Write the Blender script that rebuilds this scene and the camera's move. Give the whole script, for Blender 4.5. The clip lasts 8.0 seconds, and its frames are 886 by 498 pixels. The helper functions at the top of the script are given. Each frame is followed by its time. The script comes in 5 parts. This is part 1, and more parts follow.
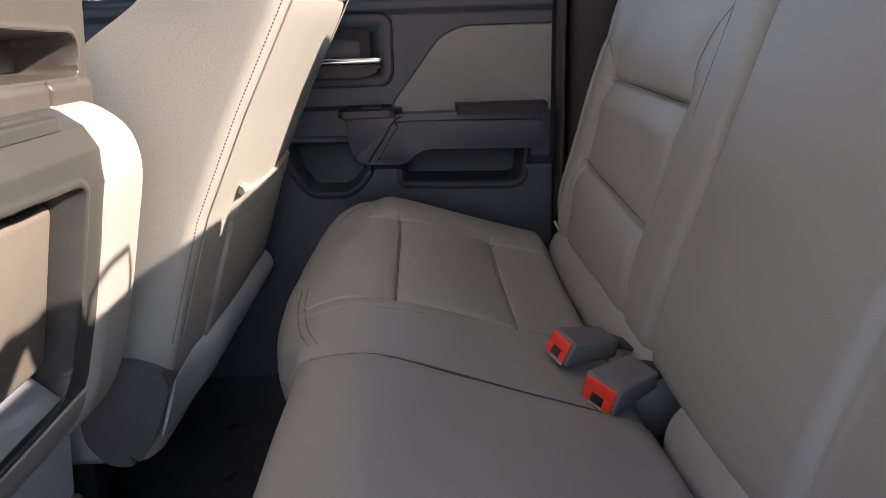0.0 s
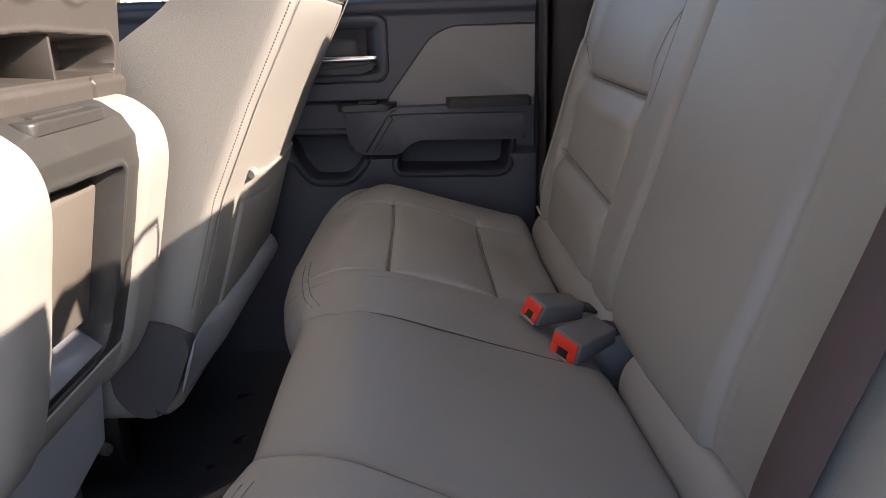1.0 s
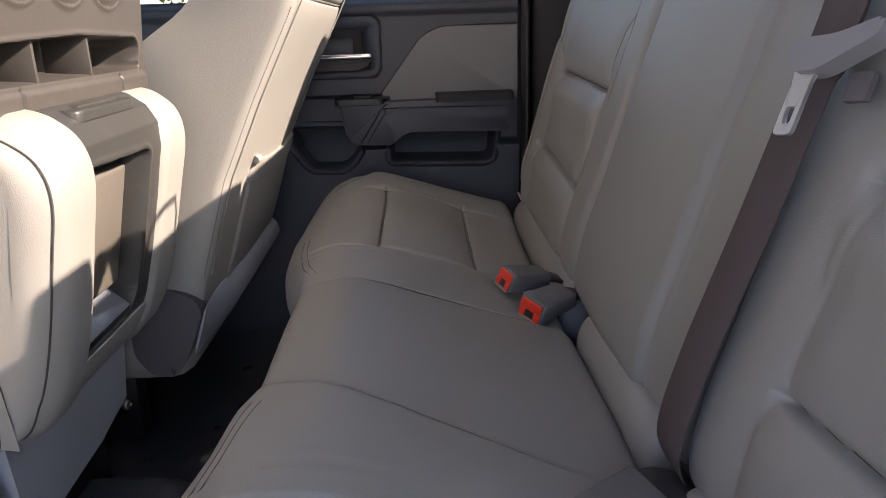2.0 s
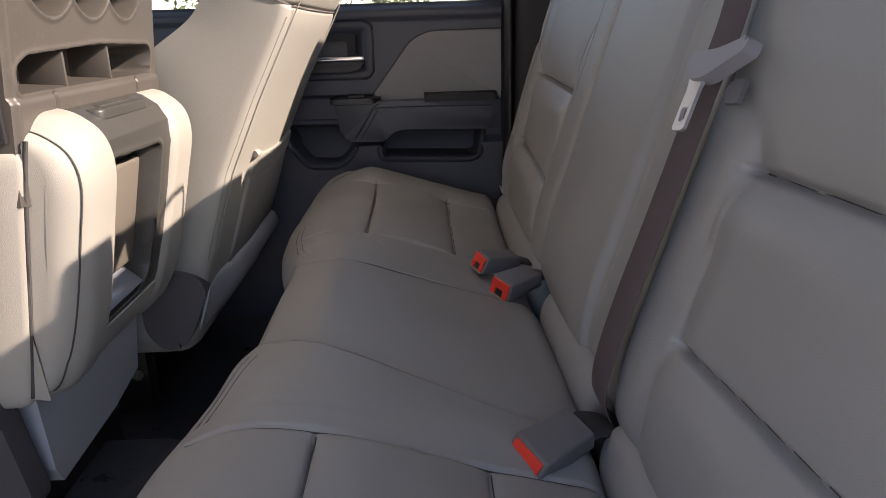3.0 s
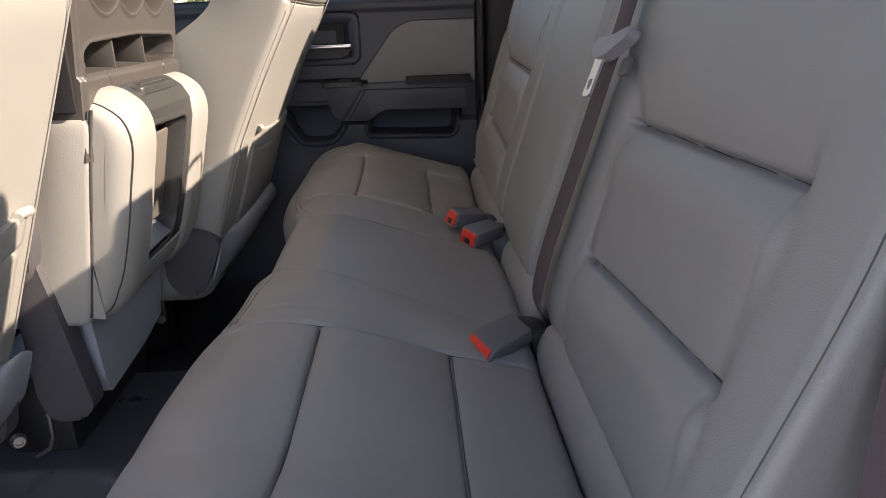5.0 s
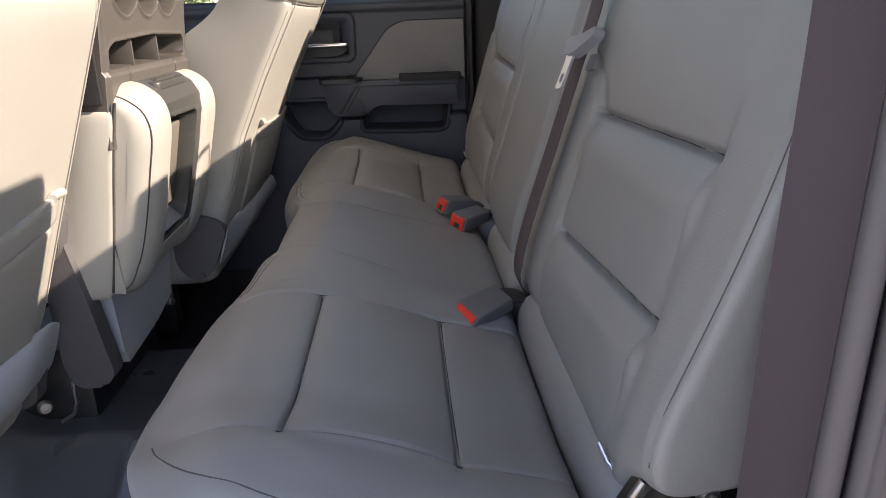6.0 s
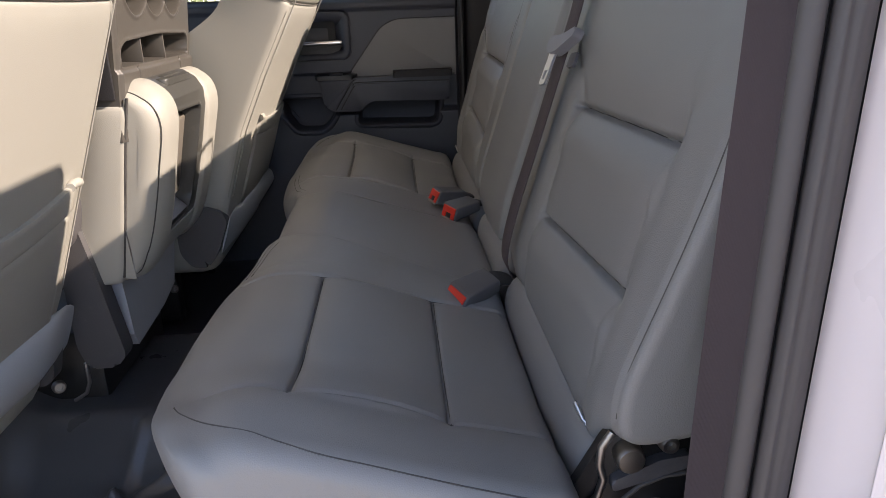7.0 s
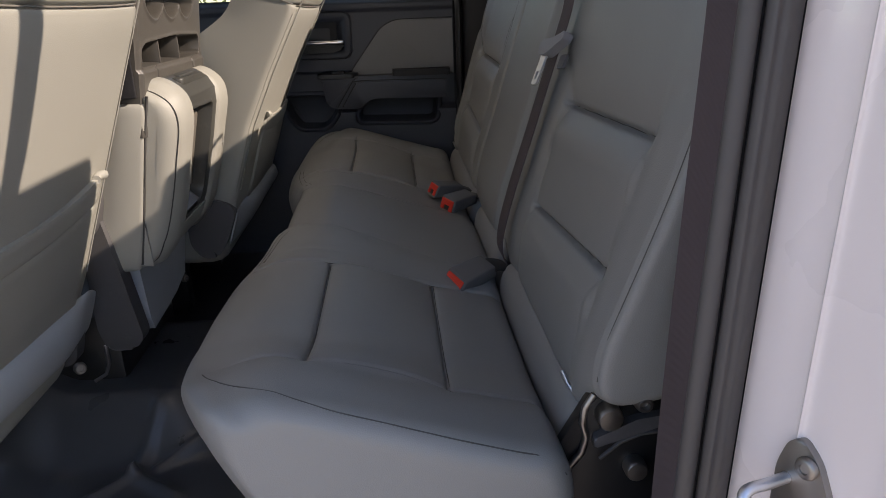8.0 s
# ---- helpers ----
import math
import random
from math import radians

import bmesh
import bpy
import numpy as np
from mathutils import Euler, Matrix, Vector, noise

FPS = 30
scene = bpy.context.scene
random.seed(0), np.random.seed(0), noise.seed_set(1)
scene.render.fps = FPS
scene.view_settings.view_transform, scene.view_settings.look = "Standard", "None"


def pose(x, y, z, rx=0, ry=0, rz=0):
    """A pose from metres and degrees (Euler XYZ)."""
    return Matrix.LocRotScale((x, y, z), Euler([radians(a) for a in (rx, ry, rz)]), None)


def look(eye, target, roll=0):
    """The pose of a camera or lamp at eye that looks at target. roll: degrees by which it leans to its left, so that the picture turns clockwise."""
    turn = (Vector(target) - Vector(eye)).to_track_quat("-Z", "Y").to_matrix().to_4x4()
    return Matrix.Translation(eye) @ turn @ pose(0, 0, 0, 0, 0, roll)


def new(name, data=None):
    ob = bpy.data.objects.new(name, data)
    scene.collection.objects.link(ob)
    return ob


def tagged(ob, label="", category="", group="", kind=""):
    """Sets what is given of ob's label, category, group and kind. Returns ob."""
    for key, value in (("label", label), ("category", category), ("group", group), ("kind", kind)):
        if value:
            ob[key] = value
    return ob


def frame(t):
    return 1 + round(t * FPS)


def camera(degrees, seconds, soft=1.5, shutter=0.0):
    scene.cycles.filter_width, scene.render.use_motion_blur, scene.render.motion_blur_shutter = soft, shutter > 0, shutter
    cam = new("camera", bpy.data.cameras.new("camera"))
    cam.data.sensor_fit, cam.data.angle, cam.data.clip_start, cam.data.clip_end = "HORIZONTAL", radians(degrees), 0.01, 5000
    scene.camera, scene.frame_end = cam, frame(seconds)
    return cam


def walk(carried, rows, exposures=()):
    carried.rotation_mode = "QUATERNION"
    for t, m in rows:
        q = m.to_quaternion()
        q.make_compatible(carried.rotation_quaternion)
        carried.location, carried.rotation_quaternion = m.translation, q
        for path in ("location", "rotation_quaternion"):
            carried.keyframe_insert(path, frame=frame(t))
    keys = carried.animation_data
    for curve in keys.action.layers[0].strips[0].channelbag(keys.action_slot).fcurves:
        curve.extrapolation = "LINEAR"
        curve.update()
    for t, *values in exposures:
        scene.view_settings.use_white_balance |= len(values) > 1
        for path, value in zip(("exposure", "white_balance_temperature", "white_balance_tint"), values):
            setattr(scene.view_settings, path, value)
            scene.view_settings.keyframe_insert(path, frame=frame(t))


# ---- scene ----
from mathutils.bvhtree import BVHTree

cam = camera(63.0, 8.0, soft=0.6)
PATH = [
    (0, (0.034, -0.468, 0.723), (0.085, 1.446, 0.148), -1.8),
    (0.5, (0.037, -0.519, 0.724), (0.09, 1.395, 0.147), -1.9),
    (1, (0.045, -0.573, 0.727), (0.097, 1.34, 0.145), -1.9),
    (1.5, (0.053, -0.626, 0.729), (0.103, 1.285, 0.141), -1.9),
    (2.8, (0.087, -0.775, 0.741), (0.134, 1.136, 0.15), -1.8),
    (3, (0.093, -0.791, 0.743), (0.135, 1.119, 0.151), -1.8),
    (3.5, (0.104, -0.832, 0.742), (0.148, 1.077, 0.146), -1.8),
    (4, (0.105, -0.881, 0.744), (0.156, 1.025, 0.141), -1.9),
    (4.5, (0.106, -0.936, 0.745), (0.166, 0.967, 0.132), -2.0),
    (5.8, (0.105, -1.066, 0.752), (0.189, 0.831, 0.123), -2.2),
    (6, (0.107, -1.084, 0.751), (0.193, 0.814, 0.126), -2.2),
    (6.5, (0.109, -1.121, 0.755), (0.205, 0.774, 0.124), -2.3),
    (7, (0.105, -1.149, 0.757), (0.209, 0.745, 0.122), -2.2),
    (7.5, (0.1, -1.184, 0.762), (0.209, 0.708, 0.124), -2.2),
    (8, (0.097, -1.219, 0.767), (0.21, 0.672, 0.125), -2.1),
]
EXPOSURES = [(0, 2.28, 6700, 27), (1.5, 2.18, 6750, 27), (3.5, 1.87, 6850, 27), (4.5, 1.86, 6850, 26), (5.9, 2.08, 6800, 23), (6.5, 1.87, 6850, 23), (7, 1.68, 6820, 23), (7.5, 1.48, 6800, 22), (8, 1.1, 6800, 21)]
walk(cam, [(t, look(eye, target, roll)) for t, eye, target, roll in PATH], EXPOSURES)


# ---- light ----
SUN_FROM = Vector((1.0, -0.22, 0.62)).normalized()
world = bpy.data.worlds.new("sky")
scene.world = world
world.use_nodes = True
wn = world.node_tree.nodes
sky = wn.new("ShaderNodeTexSky")
sky.sky_type = 'NISHITA'
sky.sun_disc = False
sky.dust_density = 0.5
sky.sun_elevation = math.asin(SUN_FROM.z)
sky.sun_rotation = math.atan2(SUN_FROM.x, SUN_FROM.y)
wn["Background"].inputs["Strength"].default_value = 0.15
world.node_tree.links.new(sky.outputs[0], wn["Background"].inputs["Color"])
sun_data = bpy.data.lights.new("sun", 'SUN')
sun_data.energy = 3.2
sun_data.angle = radians(0.5)
sun_data.color = (1.0, 0.91, 0.75)
sun = new("sun", sun_data)
sun.matrix_world = look((3, -1, 4), Vector((3, -1, 4)) - SUN_FROM)


# ---- materials ----
def material(name, colour, rough=0.5, metal=0.0, vary=0.12, grain=300.0, bump=0.15, blotch=6.0, dist=0.001,
             voronoi=False, coat=0.0, spec=0.5, dust=0.0, dust_colour=(0.3, 0.27, 0.23)):
    """A surface with fine grain, larger blotches and a slight change of gloss, all in metres."""
    m = bpy.data.materials.new(name)
    m.use_nodes = True
    nt = m.node_tree
    n, l = nt.nodes, nt.links
    b = n["Principled BSDF"]
    co = n.new("ShaderNodeTexCoord")
    big = n.new("ShaderNodeTexNoise")
    big.inputs["Scale"].default_value = blotch
    big.inputs["Detail"].default_value = 5
    l.new(co.outputs["Object"], big.inputs["Vector"])
    if voronoi:
        fine = n.new("ShaderNodeTexVoronoi")
        fine.feature = 'F1'
    else:
        fine = n.new("ShaderNodeTexNoise")
        fine.inputs["Detail"].default_value = 3
    fine.inputs["Scale"].default_value = grain
    l.new(co.outputs["Object"], fine.inputs["Vector"])
    mix = n.new("ShaderNodeMix")
    mix.data_type = 'RGBA'
    lo = [c * (1 - vary) for c in colour]
    hi = [min(1, c * (1 + vary)) for c in colour]
    mix.inputs[6].default_value = (*lo, 1)
    mix.inputs[7].default_value = (*hi, 1)
    l.new(big.outputs["Fac"], mix.inputs[0])
    col = mix.outputs[2]
    if dust > 0:
        spots = n.new("ShaderNodeTexNoise")
        spots.inputs["Scale"].default_value = 38
        spots.inputs["Detail"].default_value = 8
        spots.inputs["Roughness"].default_value = 0.75
        l.new(co.outputs["Object"], spots.inputs["Vector"])
        ramp = n.new("ShaderNodeMapRange")
        ramp.inputs[1].default_value = 0.55
        ramp.inputs[2].default_value = 0.8
        ramp.inputs[4].default_value = dust
        l.new(spots.outputs["Fac"], ramp.inputs[0])
        mix2 = n.new("ShaderNodeMix")
        mix2.data_type = 'RGBA'
        mix2.inputs[7].default_value = (*dust_colour, 1)
        l.new(ramp.outputs[0], mix2.inputs[0])
        l.new(col, mix2.inputs[6])
        col = mix2.outputs[2]
    l.new(col, b.inputs["Base Color"])
    rr = n.new("ShaderNodeMapRange")
    rr.inputs[3].default_value = max(0.02, rough - 0.08)
    rr.inputs[4].default_value = min(1, rough + 0.08)
    l.new(big.outputs["Fac"], rr.inputs[0])
    l.new(rr.outputs[0], b.inputs["Roughness"])
    b.inputs["Metallic"].default_value = metal
    b.inputs["Coat Weight"].default_value = coat
    b.inputs["Specular IOR Level"].default_value = spec
    if bump > 0:
        bp = n.new("ShaderNodeBump")
        bp.inputs["Strength"].default_value = bump
        bp.inputs["Distance"].default_value = dist
        l.new(fine.outputs[0], bp.inputs["Height"])
        l.new(bp.outputs[0], b.inputs["Normal"])
    return m


def webbing_material(name, colour):
    m = material(name, colour, rough=0.75, vary=0.15, grain=900, bump=0.2)
    n, l = m.node_tree.nodes, m.node_tree.links
    co = n.new("ShaderNodeTexCoord")
    w = n.new("ShaderNodeTexWave")
    w.wave_type = 'BANDS'
    w.bands_direction = 'Y'
    w.inputs["Scale"].default_value = 420
    w.inputs["Distortion"].default_value = 0.6
    l.new(co.outputs["Object"], w.inputs["Vector"])
    bp = n.new("ShaderNodeBump")
    bp.inputs["Strength"].default_value = 0.22
    bp.inputs["Distance"].default_value = 0.0006
    l.new(w.outputs["Fac"], bp.inputs["Height"])
    l.new(bp.outputs[0], n["Principled BSDF"].inputs["Normal"])
    return m


M_VINYL = material("grey_vinyl", (0.25, 0.247, 0.238), rough=0.46, vary=0.06, grain=900, bump=0.22, blotch=5, dist=0.0006, voronoi=True)
M_VINYL_FRONT = material("light_grey_vinyl", (0.318, 0.309, 0.272), rough=0.52, vary=0.05, grain=900, bump=0.13, blotch=5, dist=0.001, voronoi=True)
M_THREAD = material("grey_thread", (0.16, 0.15, 0.13), rough=0.8, bump=0)
M_WELT = material("pale_welt_thread", (0.27, 0.262, 0.235), rough=0.8, grain=1500, bump=0.4)
M_STITCH = material("taupe_stitch", (0.08, 0.076, 0.07), rough=0.8, bump=0)
M_SEAM = material("dark_seam", (0.05, 0.048, 0.045), rough=0.8, bump=0)
M_DOOR = material("dark_door_plastic", (0.047, 0.050, 0.064), rough=0.45, vary=0.15, grain=500, bump=0.25, dist=0.0006, voronoi=True)
M_DOOR_SOFT = material("black_soft_plastic", (0.024, 0.023, 0.025), rough=0.6, spec=0.3, vary=0.15, grain=500, bump=0.25, dist=0.0006, voronoi=True)
M_INSERT = material("grey_door_vinyl", (0.205, 0.2, 0.203), rough=0.6, vary=0.06, grain=700, bump=0.2, dist=0.0006, voronoi=True)
M_PLASTIC = material("taupe_plastic", (0.07, 0.064, 0.056), rough=0.42, vary=0.12, grain=420, bump=0.1, dist=0.0005, voronoi=True, dust=0.2, dust_colour=(0.26, 0.23, 0.19))
M_PLASTIC_DARK = material("charcoal_plastic", (0.078, 0.075, 0.078), rough=0.45, vary=0.12, grain=420, bump=0.2, dist=0.0005, voronoi=True, dust=0.12)
M_SPINE = material("grey_spine_plastic", (0.046, 0.046, 0.042), rough=0.38, vary=0.12, grain=420, bump=0.1, dist=0.0005, voronoi=True, dust=0.08)
M_TRIM_PALE = material("pale_grey_plastic", (0.38, 0.40, 0.42), rough=0.5, vary=0.08, grain=420, bump=0.15, dist=0.0005)
M_RECESS = material("tan_grey_plastic", (0.15, 0.135, 0.112), rough=0.36, vary=0.1, grain=420, bump=0.15, dist=0.0005, voronoi=True, dust=0.2)
M_BLACK = material("black_paint", (0.012, 0.012, 0.013), rough=0.4, vary=0.3, grain=200, bump=0.05)
M_FLOOR = material("black_floor_vinyl", (0.06, 0.061, 0.067), rough=0.3, vary=0.2, grain=350, bump=0.22, blotch=9, dist=0.001, dust=0.05, dust_colour=(0.12, 0.115, 0.11))
M_RUBBER = material("black_rubber", (0.03, 0.028, 0.028), rough=0.6, vary=0.2, grain=250, bump=0.1)
M_RUBBER_GREY = material("grey_rubber", (0.075, 0.068, 0.066), rough=0.55, vary=0.15, grain=250, bump=0.1)
M_BELT = webbing_material("brown_webbing", (0.078, 0.058, 0.062))
M_BUCKLE = material("charcoal_buckle", (0.115, 0.11, 0.112), rough=0.5, vary=0.15, grain=500, bump=0.2, dust=0.3, dust_colour=(0.2, 0.19, 0.18))
M_GRIP = material("grey_grip_plastic", (0.24, 0.24, 0.26), rough=0.45, vary=0.1, grain=420, bump=0.1)
M_RED = material("red_button", (0.75, 0.035, 0.015), rough=0.4, vary=0.08, bump=0.03)
M_STEEL = material("bright_steel", (0.8, 0.8, 0.82), rough=0.38, metal=1.0, vary=0.06, grain=150, bump=0.02)
M_ZINC = material("zinc_bolt", (0.34, 0.32, 0.30), rough=0.4, metal=1.0, vary=0.15, grain=200, bump=0.08)
M_CHROME = material("chrome", (0.8, 0.8, 0.82), rough=0.08, metal=1.0, vary=0.03, bump=0)
M_PAINT = material("white_body_paint", (0.85, 0.76, 0.735), rough=0.28, vary=0.02, grain=60, bump=0.01, coat=0.6, dust=0.06, dust_colour=(0.5, 0.47, 0.43))
M_LINER = material("grey_headliner", (0.62, 0.61, 0.585), rough=0.9, vary=0.06, grain=800, bump=0.3)
# glossy recess floor: the blue tint paints in the sky's reflection
M_TRAY = material("sky_tinted_plastic", (0.2, 0.215, 0.24), rough=0.2, vary=0.08, grain=420, bump=0.08)
M_ASPHALT = material("pale_concrete", (0.45, 0.385, 0.32), rough=0.9, vary=0.25, grain=60, bump=0.6, blotch=0.4, dist=0.01)
M_LEAF = material("leaves", (0.09, 0.12, 0.03), rough=0.6, vary=0.5, bump=0, blotch=1.5)
M_BARK = material("bark", (0.09, 0.07, 0.05), rough=0.9, vary=0.3, grain=20, bump=0.6, dist=0.02)


def glass_material():
    """Thin clear glass: it lets the light straight through and mirrors a little."""
    m = bpy.data.materials.new("window_glass")
    m.use_nodes = True
    n, l = m.node_tree.nodes, m.node_tree.links
    n.remove(n["Principled BSDF"])
    clear = n.new("ShaderNodeBsdfTransparent")
    clear.inputs["Color"].default_value = (0.86, 0.9, 0.88, 1)
    gloss = n.new("ShaderNodeBsdfGlossy")
    gloss.inputs["Roughness"].default_value = 0.0
    edge = n.new("ShaderNodeFresnel")
    edge.inputs["IOR"].default_value = 1.3
    mix = n.new("ShaderNodeMixShader")
    l.new(edge.outputs[0], mix.inputs[0])
    l.new(clear.outputs[0], mix.inputs[1])
    l.new(gloss.outputs[0], mix.inputs[2])
    l.new(mix.outputs[0], n["Material Output"].inputs["Surface"])
    return m


M_GLASS = glass_material()


# ---- mesh helpers ----
def finish(me, angle=35):
    me.polygons.foreach_set("use_smooth", [True] * len(me.polygons))
    me.set_sharp_from_angle(angle=radians(angle))


def part(name, bm, mat, parent=None, label="", angle=35):
    """Links a bmesh as one mesh object, under parent if there is one."""
    me = bpy.data.meshes.new(name)
    bmesh.ops.recalc_face_normals(bm, faces=bm.faces)
    bm.to_mesh(me)
    bm.free()
    me.materials.append(mat)
    finish(me, angle)
    ob = new(name, me)
    if parent is not None:
        ob.parent = parent
    if label:
        ob["label"] = label
    return ob


def sheet(name, verts, faces, mat, parent=None, label="", angle=60):
    me = bpy.data.meshes.new(name)
    me.from_pydata([tuple(v) for v in verts], [], faces)
    bm = bmesh.new()
    bm.from_mesh(me)
    bpy.data.meshes.remove(me)
    return part(name, bm, mat, parent, label, angle)


def thing(name, at, label, category, group="", kind=""):
    ob = new(name)
    ob.empty_display_size = 0.05
    return tagged(ob, label, category, group, kind)


def grid_faces(nu, nv, wrap=False):
    """Faces of a nu x nv grid of points, row by row; wrap joins the last column to the first."""
    out = []
    for i in range(nu - 1):
        for j in range(nv if wrap else nv - 1):
            k = (j + 1) % nv
            out.append((i * nv + j, i * nv + k, (i + 1) * nv + k, (i + 1) * nv + j))
    return out


def loft(name, rings, mat, parent=None, label="", cap=True, angle=60):
    """A skin over rings of equally many points, each ring closed on itself."""
    n = len(rings[0])
    verts = [p for r in rings for p in r]
    faces = grid_faces(len(rings), n, wrap=True)
    if cap:
        faces.append(tuple(range(n))[::-1])
        faces.append(tuple((len(rings) - 1) * n + k for k in range(n)))
    return sheet(name, verts, faces, mat, parent, label, angle)


def spline(points, n):
    """n points along a Catmull-Rom curve through the points."""
    p = np.array(points, float)
    p = np.vstack([2 * p[0] - p[1], p, 2 * p[-1] - p[-2]])
    out = []
    m = len(p) - 3
    for k in range(n):
        t = k / (n - 1) * m
        i = min(int(t), m - 1)
        u = t - i
        a, b, c, d = p[i], p[i + 1], p[i + 2], p[i + 3]
        out.append(0.5 * (2 * b + (c - a) * u + (2 * a - 5 * b + 4 * c - d) * u * u + (3 * b - a - 3 * c + d) * u ** 3))
    return np.array(out)


def picked(points, step):
    """Thins a dense line of points: step(point) gives the spacing wanted there."""
    out = [points[0]]
    run = 0.0
    for p, q in zip(points[:-1], points[1:]):
        run += float(np.hypot(*(q - p)))
        if run >= step(q):
            out.append(q)
            run = 0.0
    return np.array(out)


def box(name, lo, hi, mat, parent=None, label="", bevel=0.004, seg=2, turn=None, at=None):
    """A bevelled block between two corners, turned about its middle or moved to at."""
    bm = bmesh.new()
    bmesh.ops.create_cube(bm, size=1)
    lo, hi = Vector(lo), Vector(hi)
    size, mid = hi - lo, (lo + hi) / 2
    bmesh.ops.scale(bm, vec=size, verts=bm.verts)
    if bevel > 0:
        bmesh.ops.bevel(bm, geom=list(bm.edges), offset=min(bevel, min(size) * 0.45), segments=seg, profile=0.5, affect='EDGES')
    m = Matrix.Translation(at if at is not None else mid)
    if turn is not None:
        m = m @ turn
    bmesh.ops.transform(bm, matrix=m, verts=bm.verts)
    return part(name, bm, mat, parent, label)


def tube(name, path, radius, mat, parent=None, label="", sides=8, closed=False, flat=1.0):
    """A round rod along a path; flat squeezes it."""
    p = [Vector(q) for q in path]
    n = len(p)
    rings = []
    up = Vector((0.137, 0.2, 0.97))
    for i in range(n):
        if closed:
            d = p[(i + 1) % n] - p[i - 1]
        else:
            d = p[min(i + 1, n - 1)] - p[max(i - 1, 0)]
        d.normalize()
        a = d.cross(up)
        if a.length < 1e-4:
            a = d.cross(Vector((1, 0, 0)))
        a.normalize()
        b = a.cross(d).normalized()
        up = b
        rings.append([p[i] + radius * (math.cos(2 * math.pi * k / sides) * a + flat * math.sin(2 * math.pi * k / sides) * b) for k in range(sides)])
    if closed:
        rings.append(rings[0])
    return loft(name, rings, mat, parent, label, cap=not closed)


def strap(name, path, sides_way, width, thick, mat, parent=None, label=""):
    """Webbing along a path; sides_way gives the direction across it at each point."""
    rings = []
    n = len(path)
    for i in range(n):
        p = Vector(path[i])
        d = (Vector(path[min(i + 1, n - 1)]) - Vector(path[max(i - 1, 0)])).normalized()
        a = Vector(sides_way[i])
        a = (a - d * a.dot(d)).normalized()
        b = d.cross(a).normalized()
        w, t = width / 2, thick / 2
        rings.append([p + a * x + b * y for x, y in ((-w, -t * .4), (-w + t, -t), (w - t, -t), (w, -t * .4), (w, t * .4), (w - t, t), (-w + t, t), (-w, t * .4))])
    return loft(name, rings, mat, parent, label, angle=50)


def fillet(points, r, seg=5):
    """The outline with its corners rounded."""
    out = []
    n = len(points)
    for i in range(n):
        p, a, b = Vector(points[i]), Vector(points[i - 1]), Vector(points[(i + 1) % n])
        da, db = (a - p), (b - p)
        k = min(r, da.length * 0.45, db.length * 0.45)
        s, e = p + da.normalized() * k, p + db.normalized() * k
        for j in range(seg + 1):
            u = j / seg
            out.append((1 - u) ** 2 * s + 2 * u * (1 - u) * p + u * u * e)
    return out


def slab(name, outline, place, depth, mat, parent=None, label="", bevel=0.004, seg=3):
    """A plate of an outline (2D), its front at depth over its back; place(u, v, d) gives the world point."""
    bm = bmesh.new()
    back = [bm.verts.new((p[0], p[1], 0)) for p in outline]
    front = [bm.verts.new((p[0], p[1], depth)) for p in outline]
    n = len(outline)
    bm.faces.new(back[::-1])
    top = bm.faces.new(front)
    for i in range(n):
        bm.faces.new((back[i], back[(i + 1) % n], front[(i + 1) % n], front[i]))
    if bevel > 0:
        bmesh.ops.bevel(bm, geom=list(top.edges), offset=bevel, segments=seg, profile=0.5, affect='EDGES')
    for v in bm.verts:
        v.co = place(*v.co)
    return part(name, bm, mat, parent, label)


def smooth(a, b, x):
    t = np.clip((x - a) / (b - a), 0, 1)
    return t * t * (3 - 2 * t)


def inside(poly, u, v):
    """Signed distance of grid points to an outline, positive inside."""
    p = np.array([tuple(q)[:2] for q in poly])
    q = np.roll(p, -1, axis=0)
    d = np.full(u.shape, 1e9)
    odd = np.zeros(u.shape, bool)
    for (ax, ay), (bx, by) in zip(p, q):
        ex, ey = bx - ax, by - ay
        t = np.clip(((u - ax) * ex + (v - ay) * ey) / (ex * ex + ey * ey + 1e-12), 0, 1)
        d = np.minimum(d, np.hypot(u - ax - t * ex, v - ay - t * ey))
        cross = (ay > v) != (by > v)
        with np.errstate(divide='ignore', invalid='ignore'):
            odd ^= cross & (u < ex * (v - ay) / (by - ay + 1e-12) + ax)
    return np.where(odd, d, -d)


def bolt(name, at, way, r, h, mat, parent=None, label="", flat=False):
    """A round bolt head with a domed rim and a recess, facing way."""
    d = Vector(way).normalized()
    a = d.orthogonal().normalized()
    b = d.cross(a)
    prof = [(1.0, 0.0), (1.0, 0.55), (0.9, 0.85), (0.72, 1.0), (0.45, 1.0), (0.4, 0.75), (0.05, 0.75)]
    if flat:
        prof = [(1.0, 0.0), (1.0, 0.7), (0.95, 0.9), (0.85, 1.0), (0.5, 1.03), (0.05, 1.05)]
    rings = [[Vector(at) + r * k * (math.cos(q) * a + math.sin(q) * b) + d * h * z for q in np.linspace(0, 2 * math.pi, 18, endpoint=False)] for k, z in prof]
    return loft(name, rings, mat, parent, label, angle=40)


# ---- rear bench ----
def groove(d, depth, width):
    return -depth * np.exp(-(d / width) ** 2)


